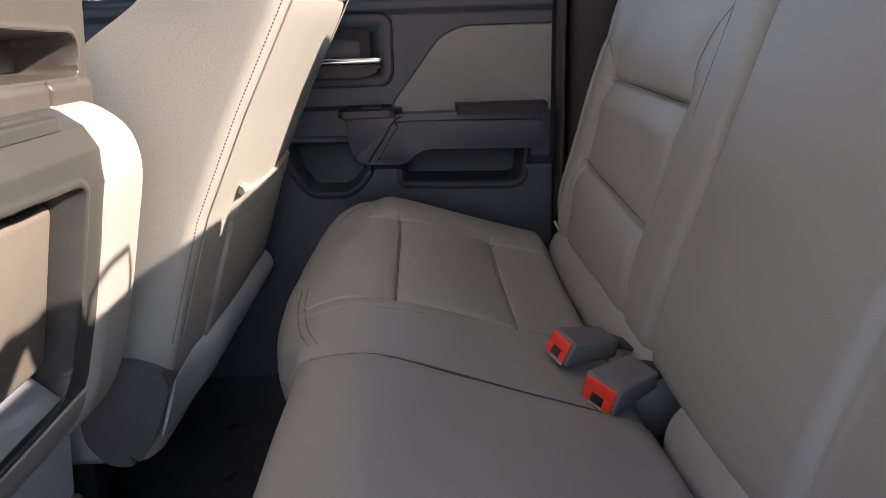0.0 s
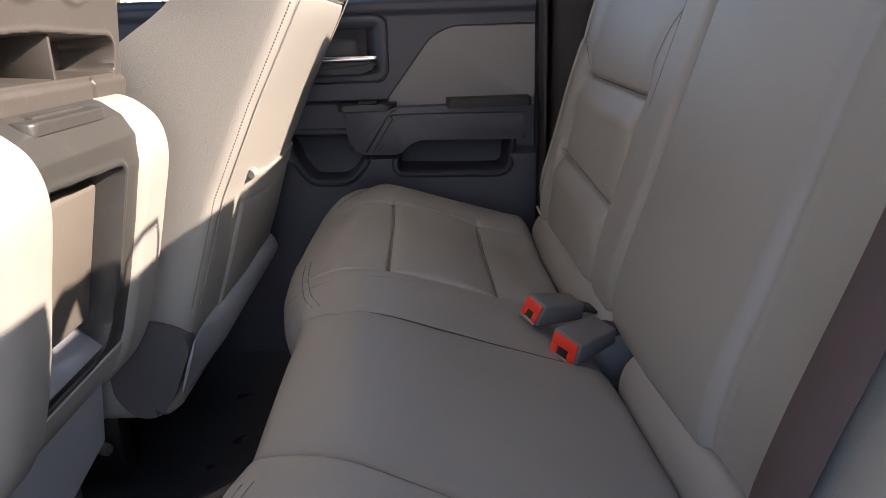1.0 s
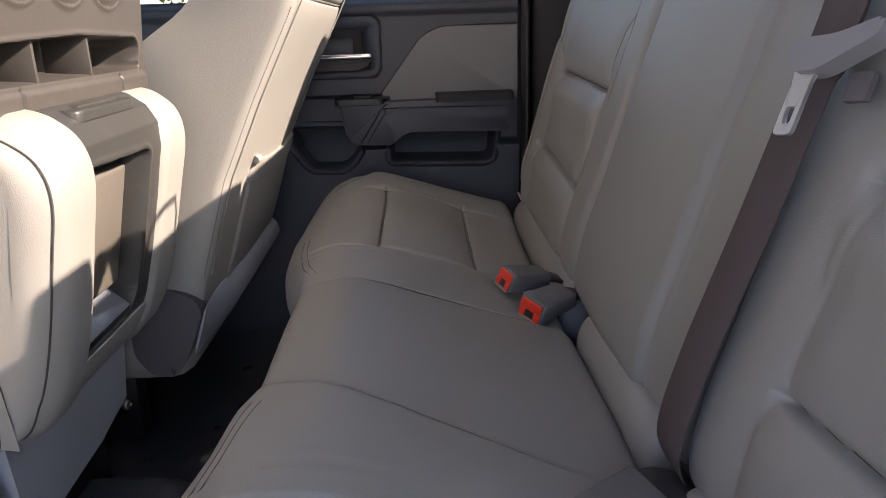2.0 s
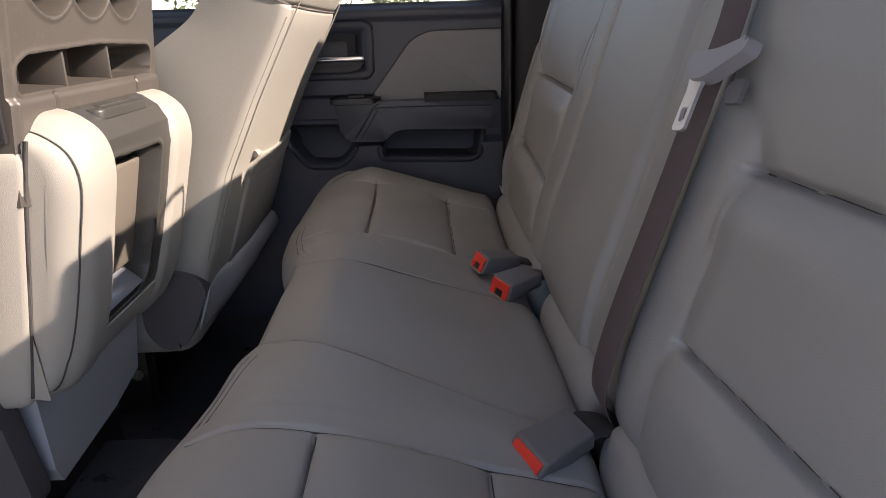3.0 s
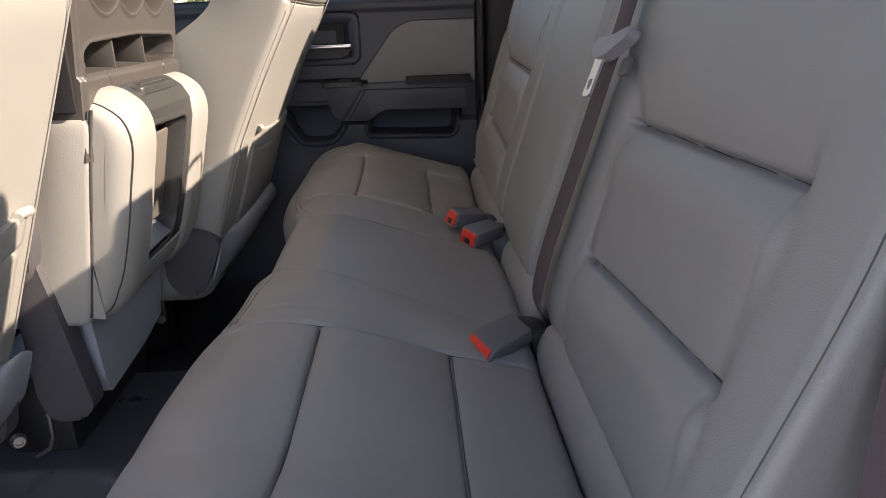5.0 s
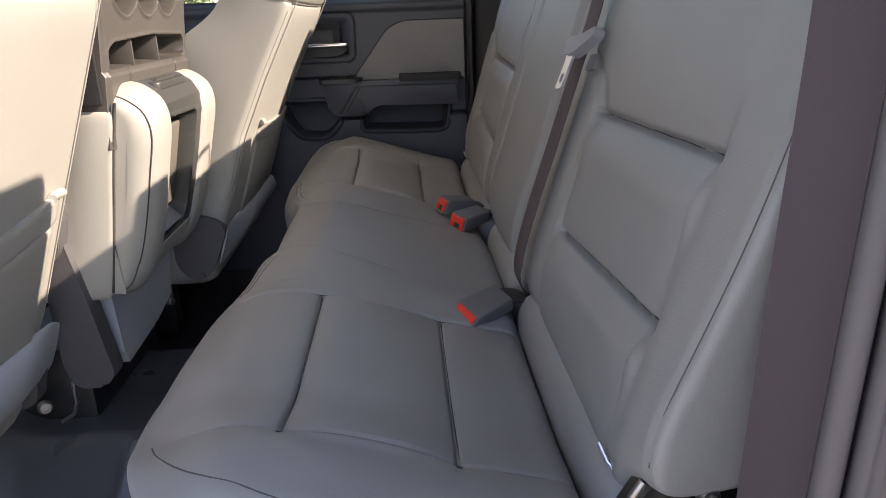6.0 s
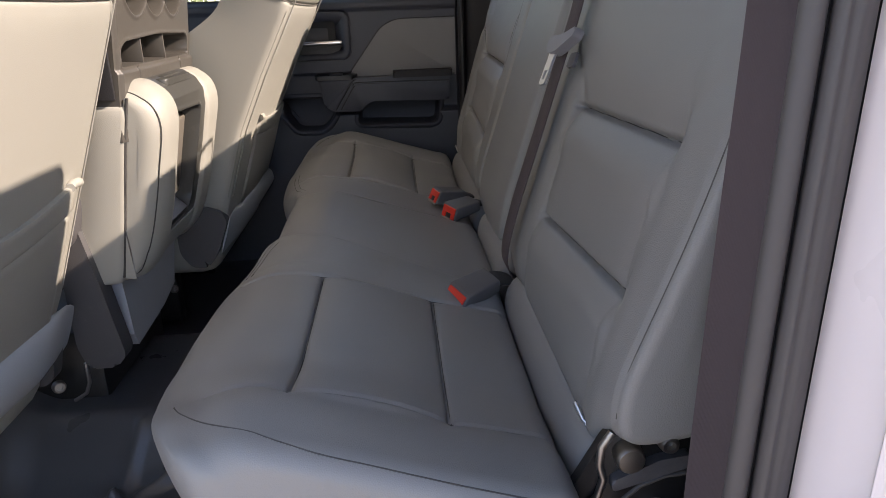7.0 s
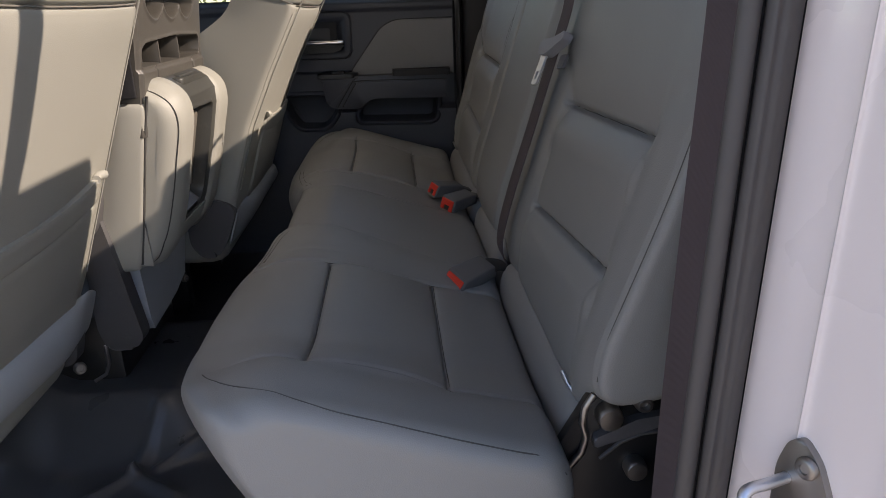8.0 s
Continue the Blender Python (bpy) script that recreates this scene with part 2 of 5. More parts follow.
def front_line(y):
    """The x of the bench's front edge at each y."""
    ys = [0.0, 0.10, 0.13, 0.17, 0.22, 0.30, 0.40, 0.50, 0.56, 0.60, 0.64, 0.665, 0.69, 0.71]
    xs = [-0.086, -0.088, -0.093, -0.107, -0.123, -0.138, -0.144, -0.141, -0.132, -0.119, -0.101, -0.088, -0.074, -0.06]
    return float(np.mean(np.interp(np.abs(y) + np.linspace(-0.016, 0.016, 9), ys, xs)))


def cushion_profile(y, r, square=0.0):
    """The section of a cushion at y, raised by r; square fills its front edge."""
    xf = front_line(y)
    zf = float(np.interp(abs(y), [0.0, 0.13, 0.2, 0.48, 0.56, 0.60, 0.64, 0.68], [0.408, 0.408, 0.392, 0.392, 0.41, 0.43, 0.446, 0.45])) 
    k = min(1.0, -xf / 0.12)
    s1 = 0.435 + r * 0.9 + 0.004 * square + 0.007 * float(smooth(0.58, 0.67, abs(y)))
    return [(0.238, 0.14), (xf + 0.15, 0.14), (xf + 0.122, zf - 0.205), (xf + 0.06, zf - 0.137), (xf + 0.020, zf - 0.068), (xf + 0.004, zf - 0.03), (xf, zf), (xf + (0.012 - 0.004 * square) * k, (zf + s1) / 2 + 0.004),
            (xf + (0.042 - 0.018 * square) * k, s1), (xf + 0.082 * k, 0.446 + r), (0.004, 0.441 + r), (0.07, 0.421 + r), (0.137, 0.400 + r), (0.19, 0.384 + r), (0.222, 0.374 + r), (0.236, 0.354 + r * .6), (0.238, 0.32), (0.238, 0.24)]


def split_line(which, x):
    """The y of the seams between the cushions, front to back."""
    f = np.clip((x + 0.1) / 0.34, 0, 1)
    return (-0.120 - 0.100 * f) if which < 0 else (0.136 - 0.026 * f)


def skin(name, rows, mat, parent, label):
    """A padded skin over rows of points, its two ends closed."""
    ns = len(rows[0])
    n = len(rows)
    verts = [p for row in rows for p in row]
    faces = grid_faces(n, ns, wrap=True)
    for base in (0, (n - 1) * ns):
        c = len(verts)
        verts.append((0.10, verts[base][1], 0.29))
        faces += [(base + k, base + (k + 1) % ns, c) for k in range(ns)]
    return sheet(name, verts, faces, mat, parent, label, angle=50)


def cushion(name, outer, parent, label):
    """One cushion of the bench; outer: -1 or 1 for the sides, 0 for the middle."""
    dense = lambda p: 0.0016 if (p[1] > 0.36 and (abs(p[0]) < 0.012 or abs(p[0] - 0.137) < 0.012)) else 0.006
    pick_from = spline(cushion_profile(0.4, 0.0), 2400)
    keep = []
    run = 0.0
    for k in range(1, 2400):
        run += float(np.hypot(*(pick_from[k] - pick_from[k - 1])))
        if run >= dense(pick_from[k]) or k == 1:
            keep.append(k)
            run = 0.0
    # columns: (kind, position, inset)
    cols = []
    r_out, r_in = 0.024, 0.008
    if outer:
        for k in range(9):
            q = math.pi / 2 * k / 8
            cols.append((0, 0.707 - r_out * (1 - math.cos(q)), r_out * (1 - math.sin(q))))
        ys = sorted(set(np.round(np.concatenate([np.linspace(0.286, 0.681, 65), np.linspace(0.590, 0.610, 9), np.linspace(0.286, 0.300, 8)]), 5)))[::-1]
        cols += [(0, y, 0.0) for y in ys]
        cols += [(1, q, 0.0) for q in np.concatenate([np.linspace(0, 0.10, 8), np.linspace(0.13, 0.93, 26)])]
        for k in range(7, -1, -1):
            q = math.pi / 2 * k / 7
            cols.append((2, r_in * (1 - math.cos(q)), r_in * (1 - math.sin(q))))
    else:
        for k in range(8):
            q = math.pi / 2 * k / 7
            cols.append((3, r_in * (1 - math.cos(q)), r_in * (1 - math.sin(q))))
        cols += [(4, q, 0.0) for q in np.linspace(0.05, 0.95, 44)]
        for k in range(7, -1, -1):
            q = math.pi / 2 * k / 7
            cols.append((5, r_in * (1 - math.cos(q)), r_in * (1 - math.sin(q))))
    rows = []
    gap = 0.0016
    for kind, pos, inset in cols:
        def y_at(x):
            lo, hi = split_line(-1, x), split_line(1, x)
            if kind == 0:
                return outer * pos + 0 * x
            edge = (lo - gap) if outer < 0 else (hi + gap)
            if kind == 1:
                return outer * 0.285 * (1 - pos) + edge * pos
            if kind == 2:
                return edge + outer * pos
            if kind == 3:
                return lo + gap + pos
            if kind == 5:
                return hi - gap - pos
            return lo + (hi - lo) * pos
        y_front = float(y_at(np.array(-0.1)))
        ymid = float(y_at(np.array(0.05)))
        if outer:
            raise_mid = 0.023 * smooth(0.50, 0.66, abs(ymid)) + (0.010 if outer < 0 else 0.003) * smooth(0.32, 0.20, abs(ymid))
        else:
            raise_mid = 0.005
        prof = spline(cushion_profile(y_front, raise_mid, float(smooth(0.24, 0.15, abs(y_front)))), 2400)[keep]
        x, z = prof[:, 0], prof[:, 1]
        y = y_at(x)
        tx, tz = np.gradient(x), np.gradient(z)
        ln = np.hypot(tx, tz) + 1e-9
        nx, nz = -tz / ln, tx / ln
        d = np.zeros(len(x))
        ay = np.abs(y)
        on_top = smooth(0.34, 0.37, z)
        if outer:
            across = smooth(0.278, 0.298, ay) * smooth(0.614, 0.592, ay)
            for line in (0.0, 0.137):
                d += across * on_top * (groove(x - line, 0.004, 0.0018) - 0.005 * np.exp(-np.abs(x - line) / 0.014))
            d += on_top * groove(ay - 0.2855, 0.003, 0.0026) * smooth(-0.115, -0.09, x)
            d += on_top * groove(ay - 0.595, 0.0025, 0.003) * smooth(-0.09, -0.02, x)
            d += on_top * (groove(ay - 0.285, 0.0015, 0.02) + groove(ay - 0.595, 0.0015, 0.02)) * smooth(-0.10, -0.02, x)
            d += 0.005 * across * np.sin(np.clip(x / 0.137, 0, 1) * math.pi) * on_top
            d += groove(ay - 0.252, 0.0015, 0.003) * smooth(0.06, -0.02, x) * on_top
        else:
            d += 0.006 * math.sin(math.pi * (pos if kind == 4 else 0.02)) ** 0.7 * on_top
        soft = np.array([noise.noise((p * 9, q * 9, 3.1 if outer else 7.7)) for p, q in zip(x, y)])
        fold = np.array([noise.noise((p * 30, q * 14, 5.0)) for p, q in zip(x, y)])
        d += (0.0014 * soft + 0.0005 * fold) * on_top
        cx, cz = 0.10 - x, 0.29 - z
        away = np.hypot(cx, cz) + 1e-6
        px, pz = x + nx * d + inset * cx / away, z + nz * d + inset * cz / away
        rows.append([(float(px[k]), float(y[k]), float(pz[k])) for k in range(len(x))])
    return skin(name, rows, M_VINYL, parent, label)


LEAN_BACK = math.atan(0.31)
T_BACK = Vector((math.sin(LEAN_BACK), 0, math.cos(LEAN_BACK)))
N_BACK = Vector((-math.cos(LEAN_BACK), 0, math.sin(LEAN_BACK)))
B_BACK = Vector((0.258, 0, 0.428))


def on_back(y, z, out=0.0):
    """A point over the backrest's plane at height z."""
    return B_BACK + T_BACK * ((z - 0.428) / T_BACK.z) + N_BACK * out + Vector((0, y, 0))


def flare_line(side, outer, z):
    """The y, without sign, of the seams that frame an outer backrest's panels."""
    if outer:
        return np.interp(z, [0.43, 0.646, 0.67, 0.691, 0.70], [0.60, 0.608, 0.621, 0.649, 0.672])
    if side > 0:
        return np.interp(z, [0.43, 0.65, 0.66, 0.675, 0.692, 0.715, 0.735], [0.285, 0.300, 0.307, 0.311, 0.308, 0.291, 0.262])
    return np.interp(z, [0.43, 0.645, 0.655, 0.673, 0.687, 0.701], [0.29, 0.309, 0.302, 0.286, 0.254, 0.215])


def lay_seam(name, skin_ob, points, way, radius, parent, label="", mat=None):
    """A thin dark sewn line laid on a skin: each point is dropped on it along way."""
    me = skin_ob.data
    tree = BVHTree.FromPolygons([v.co for v in me.vertices], [tuple(p.vertices) for p in me.polygons])
    line = []
    for p in points:
        hit = tree.ray_cast(Vector(p), way)[0]
        if hit is not None:
            line.append(hit + way * radius * 0.35)
    for turn in range(10):
        line = [line[0]] + [(a + b * 2 + c) / 4 for a, b, c in zip(line[:-2], line[1:-1], line[2:])] + [line[-1]]
    return tube(name, line, radius, mat or M_SEAM, parent, label, sides=6)


def backrest(name, y0, y1, side, parent, label):
    """One backrest of the bench; side: -1 or 1 for an outer one, 0 for the middle."""
    prof = [(0.055, -0.11), (0.030, -0.07), (0.012, -0.035), (0.006, -0.012), (0.018, 0.004), (0.05, 0.012), (0.10, 0.012), (0.14, 0.012), (0.18, 0.012), (0.22, 0.012), (0.26, 0.012), (0.30, 0.012), (0.36, 0.012),
            (0.42, 0.010), (0.47, 0.006), (0.505, -0.008), (0.517, -0.04), (0.512, -0.08), (0.50, -0.11)]
    base = picked(spline(prof, 3000), lambda p: 0.0018 if (abs(p[0] - 0.224) < 0.016 or abs(p[0] - 0.093) < 0.018) and p[1] > 0 else 0.0065)
    ns = len(base)
    tt, nn = base[:, 0], base[:, 1]
    gt, gn = np.gradient(tt), np.gradient(nn)
    ln = np.hypot(gt, gn) + 1e-9
    ot, on = -gn / ln, gt / ln
    z = 0.428 + tt * T_BACK.z
    facing = smooth(0.2, 0.8, on)
    width = y1 - y0
    rows = []
    radii = (0.014 if side < 0 else 0.026 if side > 0 else 0.008, 0.014 if side > 0 else 0.02 if side < 0 else 0.008)
    vs, insets = [], []
    for k in range(7):
        a = math.pi / 2 * k / 6
        vs.append(radii[0] * (1 - math.cos(a)))
        insets.append(radii[0] * (1 - math.sin(a)))
    for q in np.linspace(radii[0] / width + 0.006, 1 - radii[1] / width - 0.006, 170):
        vs.append(q * width)
        insets.append(0)
    for k in range(6, -1, -1):
        a = math.pi / 2 * k / 6
        vs.append(width - radii[1] * (1 - math.cos(a)))
        insets.append(radii[1] * (1 - math.sin(a)))
    for v, inset in zip(vs, insets):
        y = y0 + v
        ay = abs(y)
        d = np.zeros(ns)
        if side:
            flare_in, flare_out = flare_line(side, 0, z), flare_line(side, 1, z)
            across = smooth(0.288, 0.304, ay) * smooth(0.626, 0.608, ay)
            z2 = 0.508 + 0.018 * np.clip((ay - 0.3) / 0.31, 0, 1)
            z1 = 0.640 + 0.009 * np.clip((ay - 0.3) / 0.31, 0, 1)
            hline = groove(z - z1, 0.008, 0.0028) + groove(z - z2, 0.007, 0.0028)
            hline += -0.008 * np.exp(-np.abs(z - z1) / 0.018) - 0.007 * np.exp(-np.abs(z - z2) / 0.016)
            d += across * hline
            # the panels stand fuller just under each stitched line
            d += across * 0.006 * (np.exp(-((z - z1 + 0.035) / 0.022) ** 2) + np.exp(-((z - z2 + 0.03) / 0.02) ** 2))
            for line, depth, wide in ((flare_in, 0.0032 if side > 0 else 0.001, 0.004), (flare_out, 0.0022 if side > 0 else 0.0005, 0.004 if side > 0 else 0.0015)):
                d += groove(ay - line, depth, 0.0036) * smooth(0.40, 0.46, z) * smooth(0.665, 0.645, z)
                d += groove(ay - line, wide, 0.02) * smooth(0.40, 0.46, z) * smooth(0.74, 0.69, z)
            rim = 0.674 if side > 0 else 0.691
            d += groove(ay - rim, 0.0022, 0.003) + 0.0015 * np.exp(-((ay - rim - 0.007) / 0.004) ** 2)
            d += (0.006 if side > 0 else 0.002) * smooth(0.60, 0.65, ay)
        else:
            d += -0.010 * smooth(-0.082, -0.108, np.full(ns, y)) + groove(y + 0.095, 0.003, 0.004)
            d += 0.004 * math.sin(math.pi * np.clip((y + 0.095) / 0.27, 0, 1))
        soft = np.array([noise.noise((b * 7, y * 7, 1.3)) for b in z])
        d = d * facing + 0.0016 * soft * facing - inset
        t2, n2 = tt + ot * d, nn + on * d
        t2 = t2 - 0.035 * smooth(0.06, 0.0, tt) * smooth(0.69, 0.62, ay)
        taper = y * (1 - (0.03 if side > 0 else 0.022) * smooth(0.65, 0.44, z) * smooth(0.61, 0.68, ay))
        rows.append([tuple(B_BACK + T_BACK * t2[k] + N_BACK * n2[k] + Vector((0, taper[k], 0))) for k in range(ns)])
    verts = [p for row in rows for p in row]
    n = len(rows)
    faces = grid_faces(n, ns, wrap=True)
    faces.append(tuple(range(ns)))
    faces.append(tuple((n - 1) * ns + k for k in range(ns))[::-1])
    return sheet(name, verts, faces, M_VINYL, parent, label, angle=50)


def bench():
    b = thing("rear_bench_seat", None, "grey vinyl rear bench seat with stitched cushions and upright backrests", "car seat")
    cushions = [cushion("seat_cushion", -1, b, "outer grey vinyl cushion with stitched panels"),
                cushion("seat_cushion", 0, b, "raised middle cushion of plain grey vinyl"),
                cushion("seat_cushion", 1, b, "outer grey vinyl cushion with stitched panels")]
    # dark seams deep between the cushions
    for which in (-1, 1):
        mid = spline(cushion_profile(0.125, 0.007, 1.0), 300)
        tube("cushion_seam", [(x, float(split_line(which, x)), z - 0.0065) for x, z in mid if z > 0.33 and x < 0.234], 0.0022, M_SEAM, b, "dark gap between cushions", sides=6)
    backs = [backrest("backrest", -0.700, -0.215, -1, b, "outer backrest with two stitched cross seams"),
             backrest("backrest", -0.208, 0.172, 0, b, "plain middle backrest"),
             backrest("backrest", 0.176, 0.694, 1, b, "outer backrest with two stitched cross seams")]
    # the padded roll between cushion and backrest
    for y0, y1 in ((-0.648, -0.232), (-0.175, 0.095), (0.16, 0.668)):
        rings = []
        for y, k in ((y0, 0.55), (y0 + 0.004, 0.8), (y0 + 0.012, 0.94), (y0 + 0.025, 1), (y0 + 0.1, 1), ((y0 + y1) / 2, 1.01), (y1 - 0.1, 1), (y1 - 0.025, 1), (y1 - 0.012, 0.94), (y1 - 0.004, 0.8), (y1, 0.55)):
            rings.append([(0.2655 + 0.0305 * k * math.cos(a) - 0.005 * k * math.sin(a), y, 0.362 + 0.051 * k * math.sin(a)) for a in np.linspace(0, 2 * math.pi, 28, endpoint=False)])
        loft("lower_roll", rings, M_VINYL, b, "padded vinyl roll")
    # the base under the cushions
    box("seat_base", (-0.04, -0.60, 0.098), (0.24, 0.66, 0.30), M_BLACK, b, "black steel seat base", bevel=0.01)
    near, middle, far = cushions
    down = Vector((0, 0, -1))
    for s, seat in ((-1, near), (1, far)):
        # sewn edge between the top and the end of the outer cushions
        xs = np.concatenate([np.linspace(-0.095, 0.0, 50), np.linspace(0.005, 0.228, 60)])
        lay_seam("piping", seat, [(x, s * float(np.interp(x, [-0.095, -0.085, -0.066, -0.05, -0.03, 0.0, 0.03, 0.228], [0.604, 0.626, 0.648, 0.662, 0.676, 0.688, 0.694, 0.698])), 0.6) for x in xs], down, 0.0008, b, "dark sewn edge", mat=M_STITCH)
        # cross seams, the long seams beside the panels, and the seam along the front edge
        for x in (0.0, 0.137):
            lay_seam("stitched_seam", seat, [(x, s * y, 0.6) for y in np.linspace(0.290, 0.592, 40)], down, 0.0006, b)
        lay_seam("stitched_seam", seat, [(x, s * 0.2855, 0.6) for x in np.linspace(-0.105, 0.215, 80)], down, 0.0008, b)
        lay_seam("stitched_seam", seat, [(x, s * 0.595, 0.6) for x in np.linspace(-0.03, 0.215, 60)], down, 0.0006, b, mat=M_STITCH)
        if s > 0:
            lay_seam("stitched_seam", seat, [(x, 0.252, 0.6) for x in np.linspace(-0.092, 0.03, 30)], down, 0.0006, b, mat=M_STITCH)
        for off in (0.026, 0.034):
            lay_seam("stitched_seam", seat, [(front_line(y) + off, s * y, 0.6) for y in np.linspace(0.165, 0.36 if s > 0 else 0.26, 40)], down, 0.0006, b, mat=M_STITCH)
        lay_seam("cushion_joint", seat, [(x, float(split_line(s, x)) + s * 0.0045, 0.6) for x in np.linspace(-0.075, 0.225, 60)], down, 0.0006, b, mat=M_STITCH)
    into = -N_BACK
    for s, back in ((-1, backs[0]), (1, backs[2])):
        for base, rise in ((0.640, 0.009), (0.508, 0.018)):
            lay_seam("stitched_seam", back, [on_back(s * y, base + rise * (y - 0.3) / 0.31, 0.2) for y in np.linspace(0.306, 0.610, 40)], into, 0.0008 if s > 0 else 0.0007, b)
        if s > 0:
            lay_seam("stitched_seam", back, [on_back(float(flare_line(s, 0, z)), z, 0.2) for z in np.linspace(0.646, 0.735, 30)], into, 0.0008, b, mat=M_STITCH)
            lay_seam("stitched_seam", back, [on_back(float(flare_line(s, 1, z)), z, 0.2) for z in np.linspace(0.65, 0.695, 24)], into, 0.0008, b, mat=M_STITCH)
        lay_seam("edge_stitch", back, [on_back(s * ((0.674 if s > 0 else 0.691) * (1 - (0.03 if s > 0 else 0.022) * float(smooth(0.65, 0.44, z)))), z, 0.2) for z in np.linspace(0.452, 0.90, 70)], into, 0.0008, b, "stitched edge of the backrest", mat=M_STITCH)
    lay_seam("stitched_seam", backs[2], [on_back(0.260, z, 0.2) for z in np.linspace(0.63, 0.89, 50)], into, 0.0006, b, mat=M_STITCH)
    # head restraints over the outer backrests
    for s in (-1, 1):
        rings = []
        for y, k in ((0.433, 0.6), (0.437, 0.85), (0.447, 0.97), (0.46, 1), (0.645, 1), (0.658, 0.97), (0.668, 0.85), (0.672, 0.6)):
            rings.append([(0.425 + 0.045 * k * math.copysign(abs(math.cos(q)) ** 0.6, math.cos(q)), s * y, 0.968 + 0.060 * k * math.copysign(abs(math.sin(q)) ** 0.6, math.sin(q))) for q in np.linspace(0, 2 * math.pi, 28, endpoint=False)])
        loft("head_restraint", rings, M_VINYL, b, "grey vinyl head restraint")
    # unseen block, added to raise the shadow edge on the centre pads
    box("shadow_block", (0.40, -0.290, 0.90), (0.45, -0.225, 0.941), M_DOOR_SOFT, b, "unseen dark block added to shape the shadow", bevel=0.006)
    tube("strap_loop", [(0.425, -0.066, 0.90), (0.425, -0.060, 0.935), (0.425, -0.035, 0.951), (0.425, 0.002, 0.953), (0.425, 0.010, 0.935), (0.425, 0.012, 0.90)], 0.003, M_RUBBER, b, "thin black release loop", sides=6)
    return b


bench()


# ---- cab shell ----
def xz(y0, way=-1):
    return lambda u, v, d: Vector((u, y0 + way * d, v))


def frame_wall(name, outer, hole, place, depth, mat, label, kind="structure", parent=None):
    """A plate with one hole through it: both outlines have the same number of points."""
    n = len(outer)
    verts, faces = [], []
    for d in (0, depth):
        verts += [place(p[0], p[1], d) for p in outer] + [place(p[0], p[1], d) for p in hole]
    for i in range(n):
        j = (i + 1) % n
        faces.append((i, j, n + j, n + i))
        faces.append((2 * n + i, 3 * n + i, 3 * n + j, 2 * n + j))
        faces.append((i, 2 * n + i, 2 * n + j, j))
        faces.append((n + i, n + j, 3 * n + j, 3 * n + i))
    ob = sheet(name, verts, faces, mat, parent, "", 35)
    if parent is None:
        tagged(ob, label, "car body", kind=kind)
    return ob


def rect(a, b, c, d, r=0.0, seg=5):
    return fillet([(a, c), (b, c), (b, d), (a, d)], max(r, 0.0005), seg)


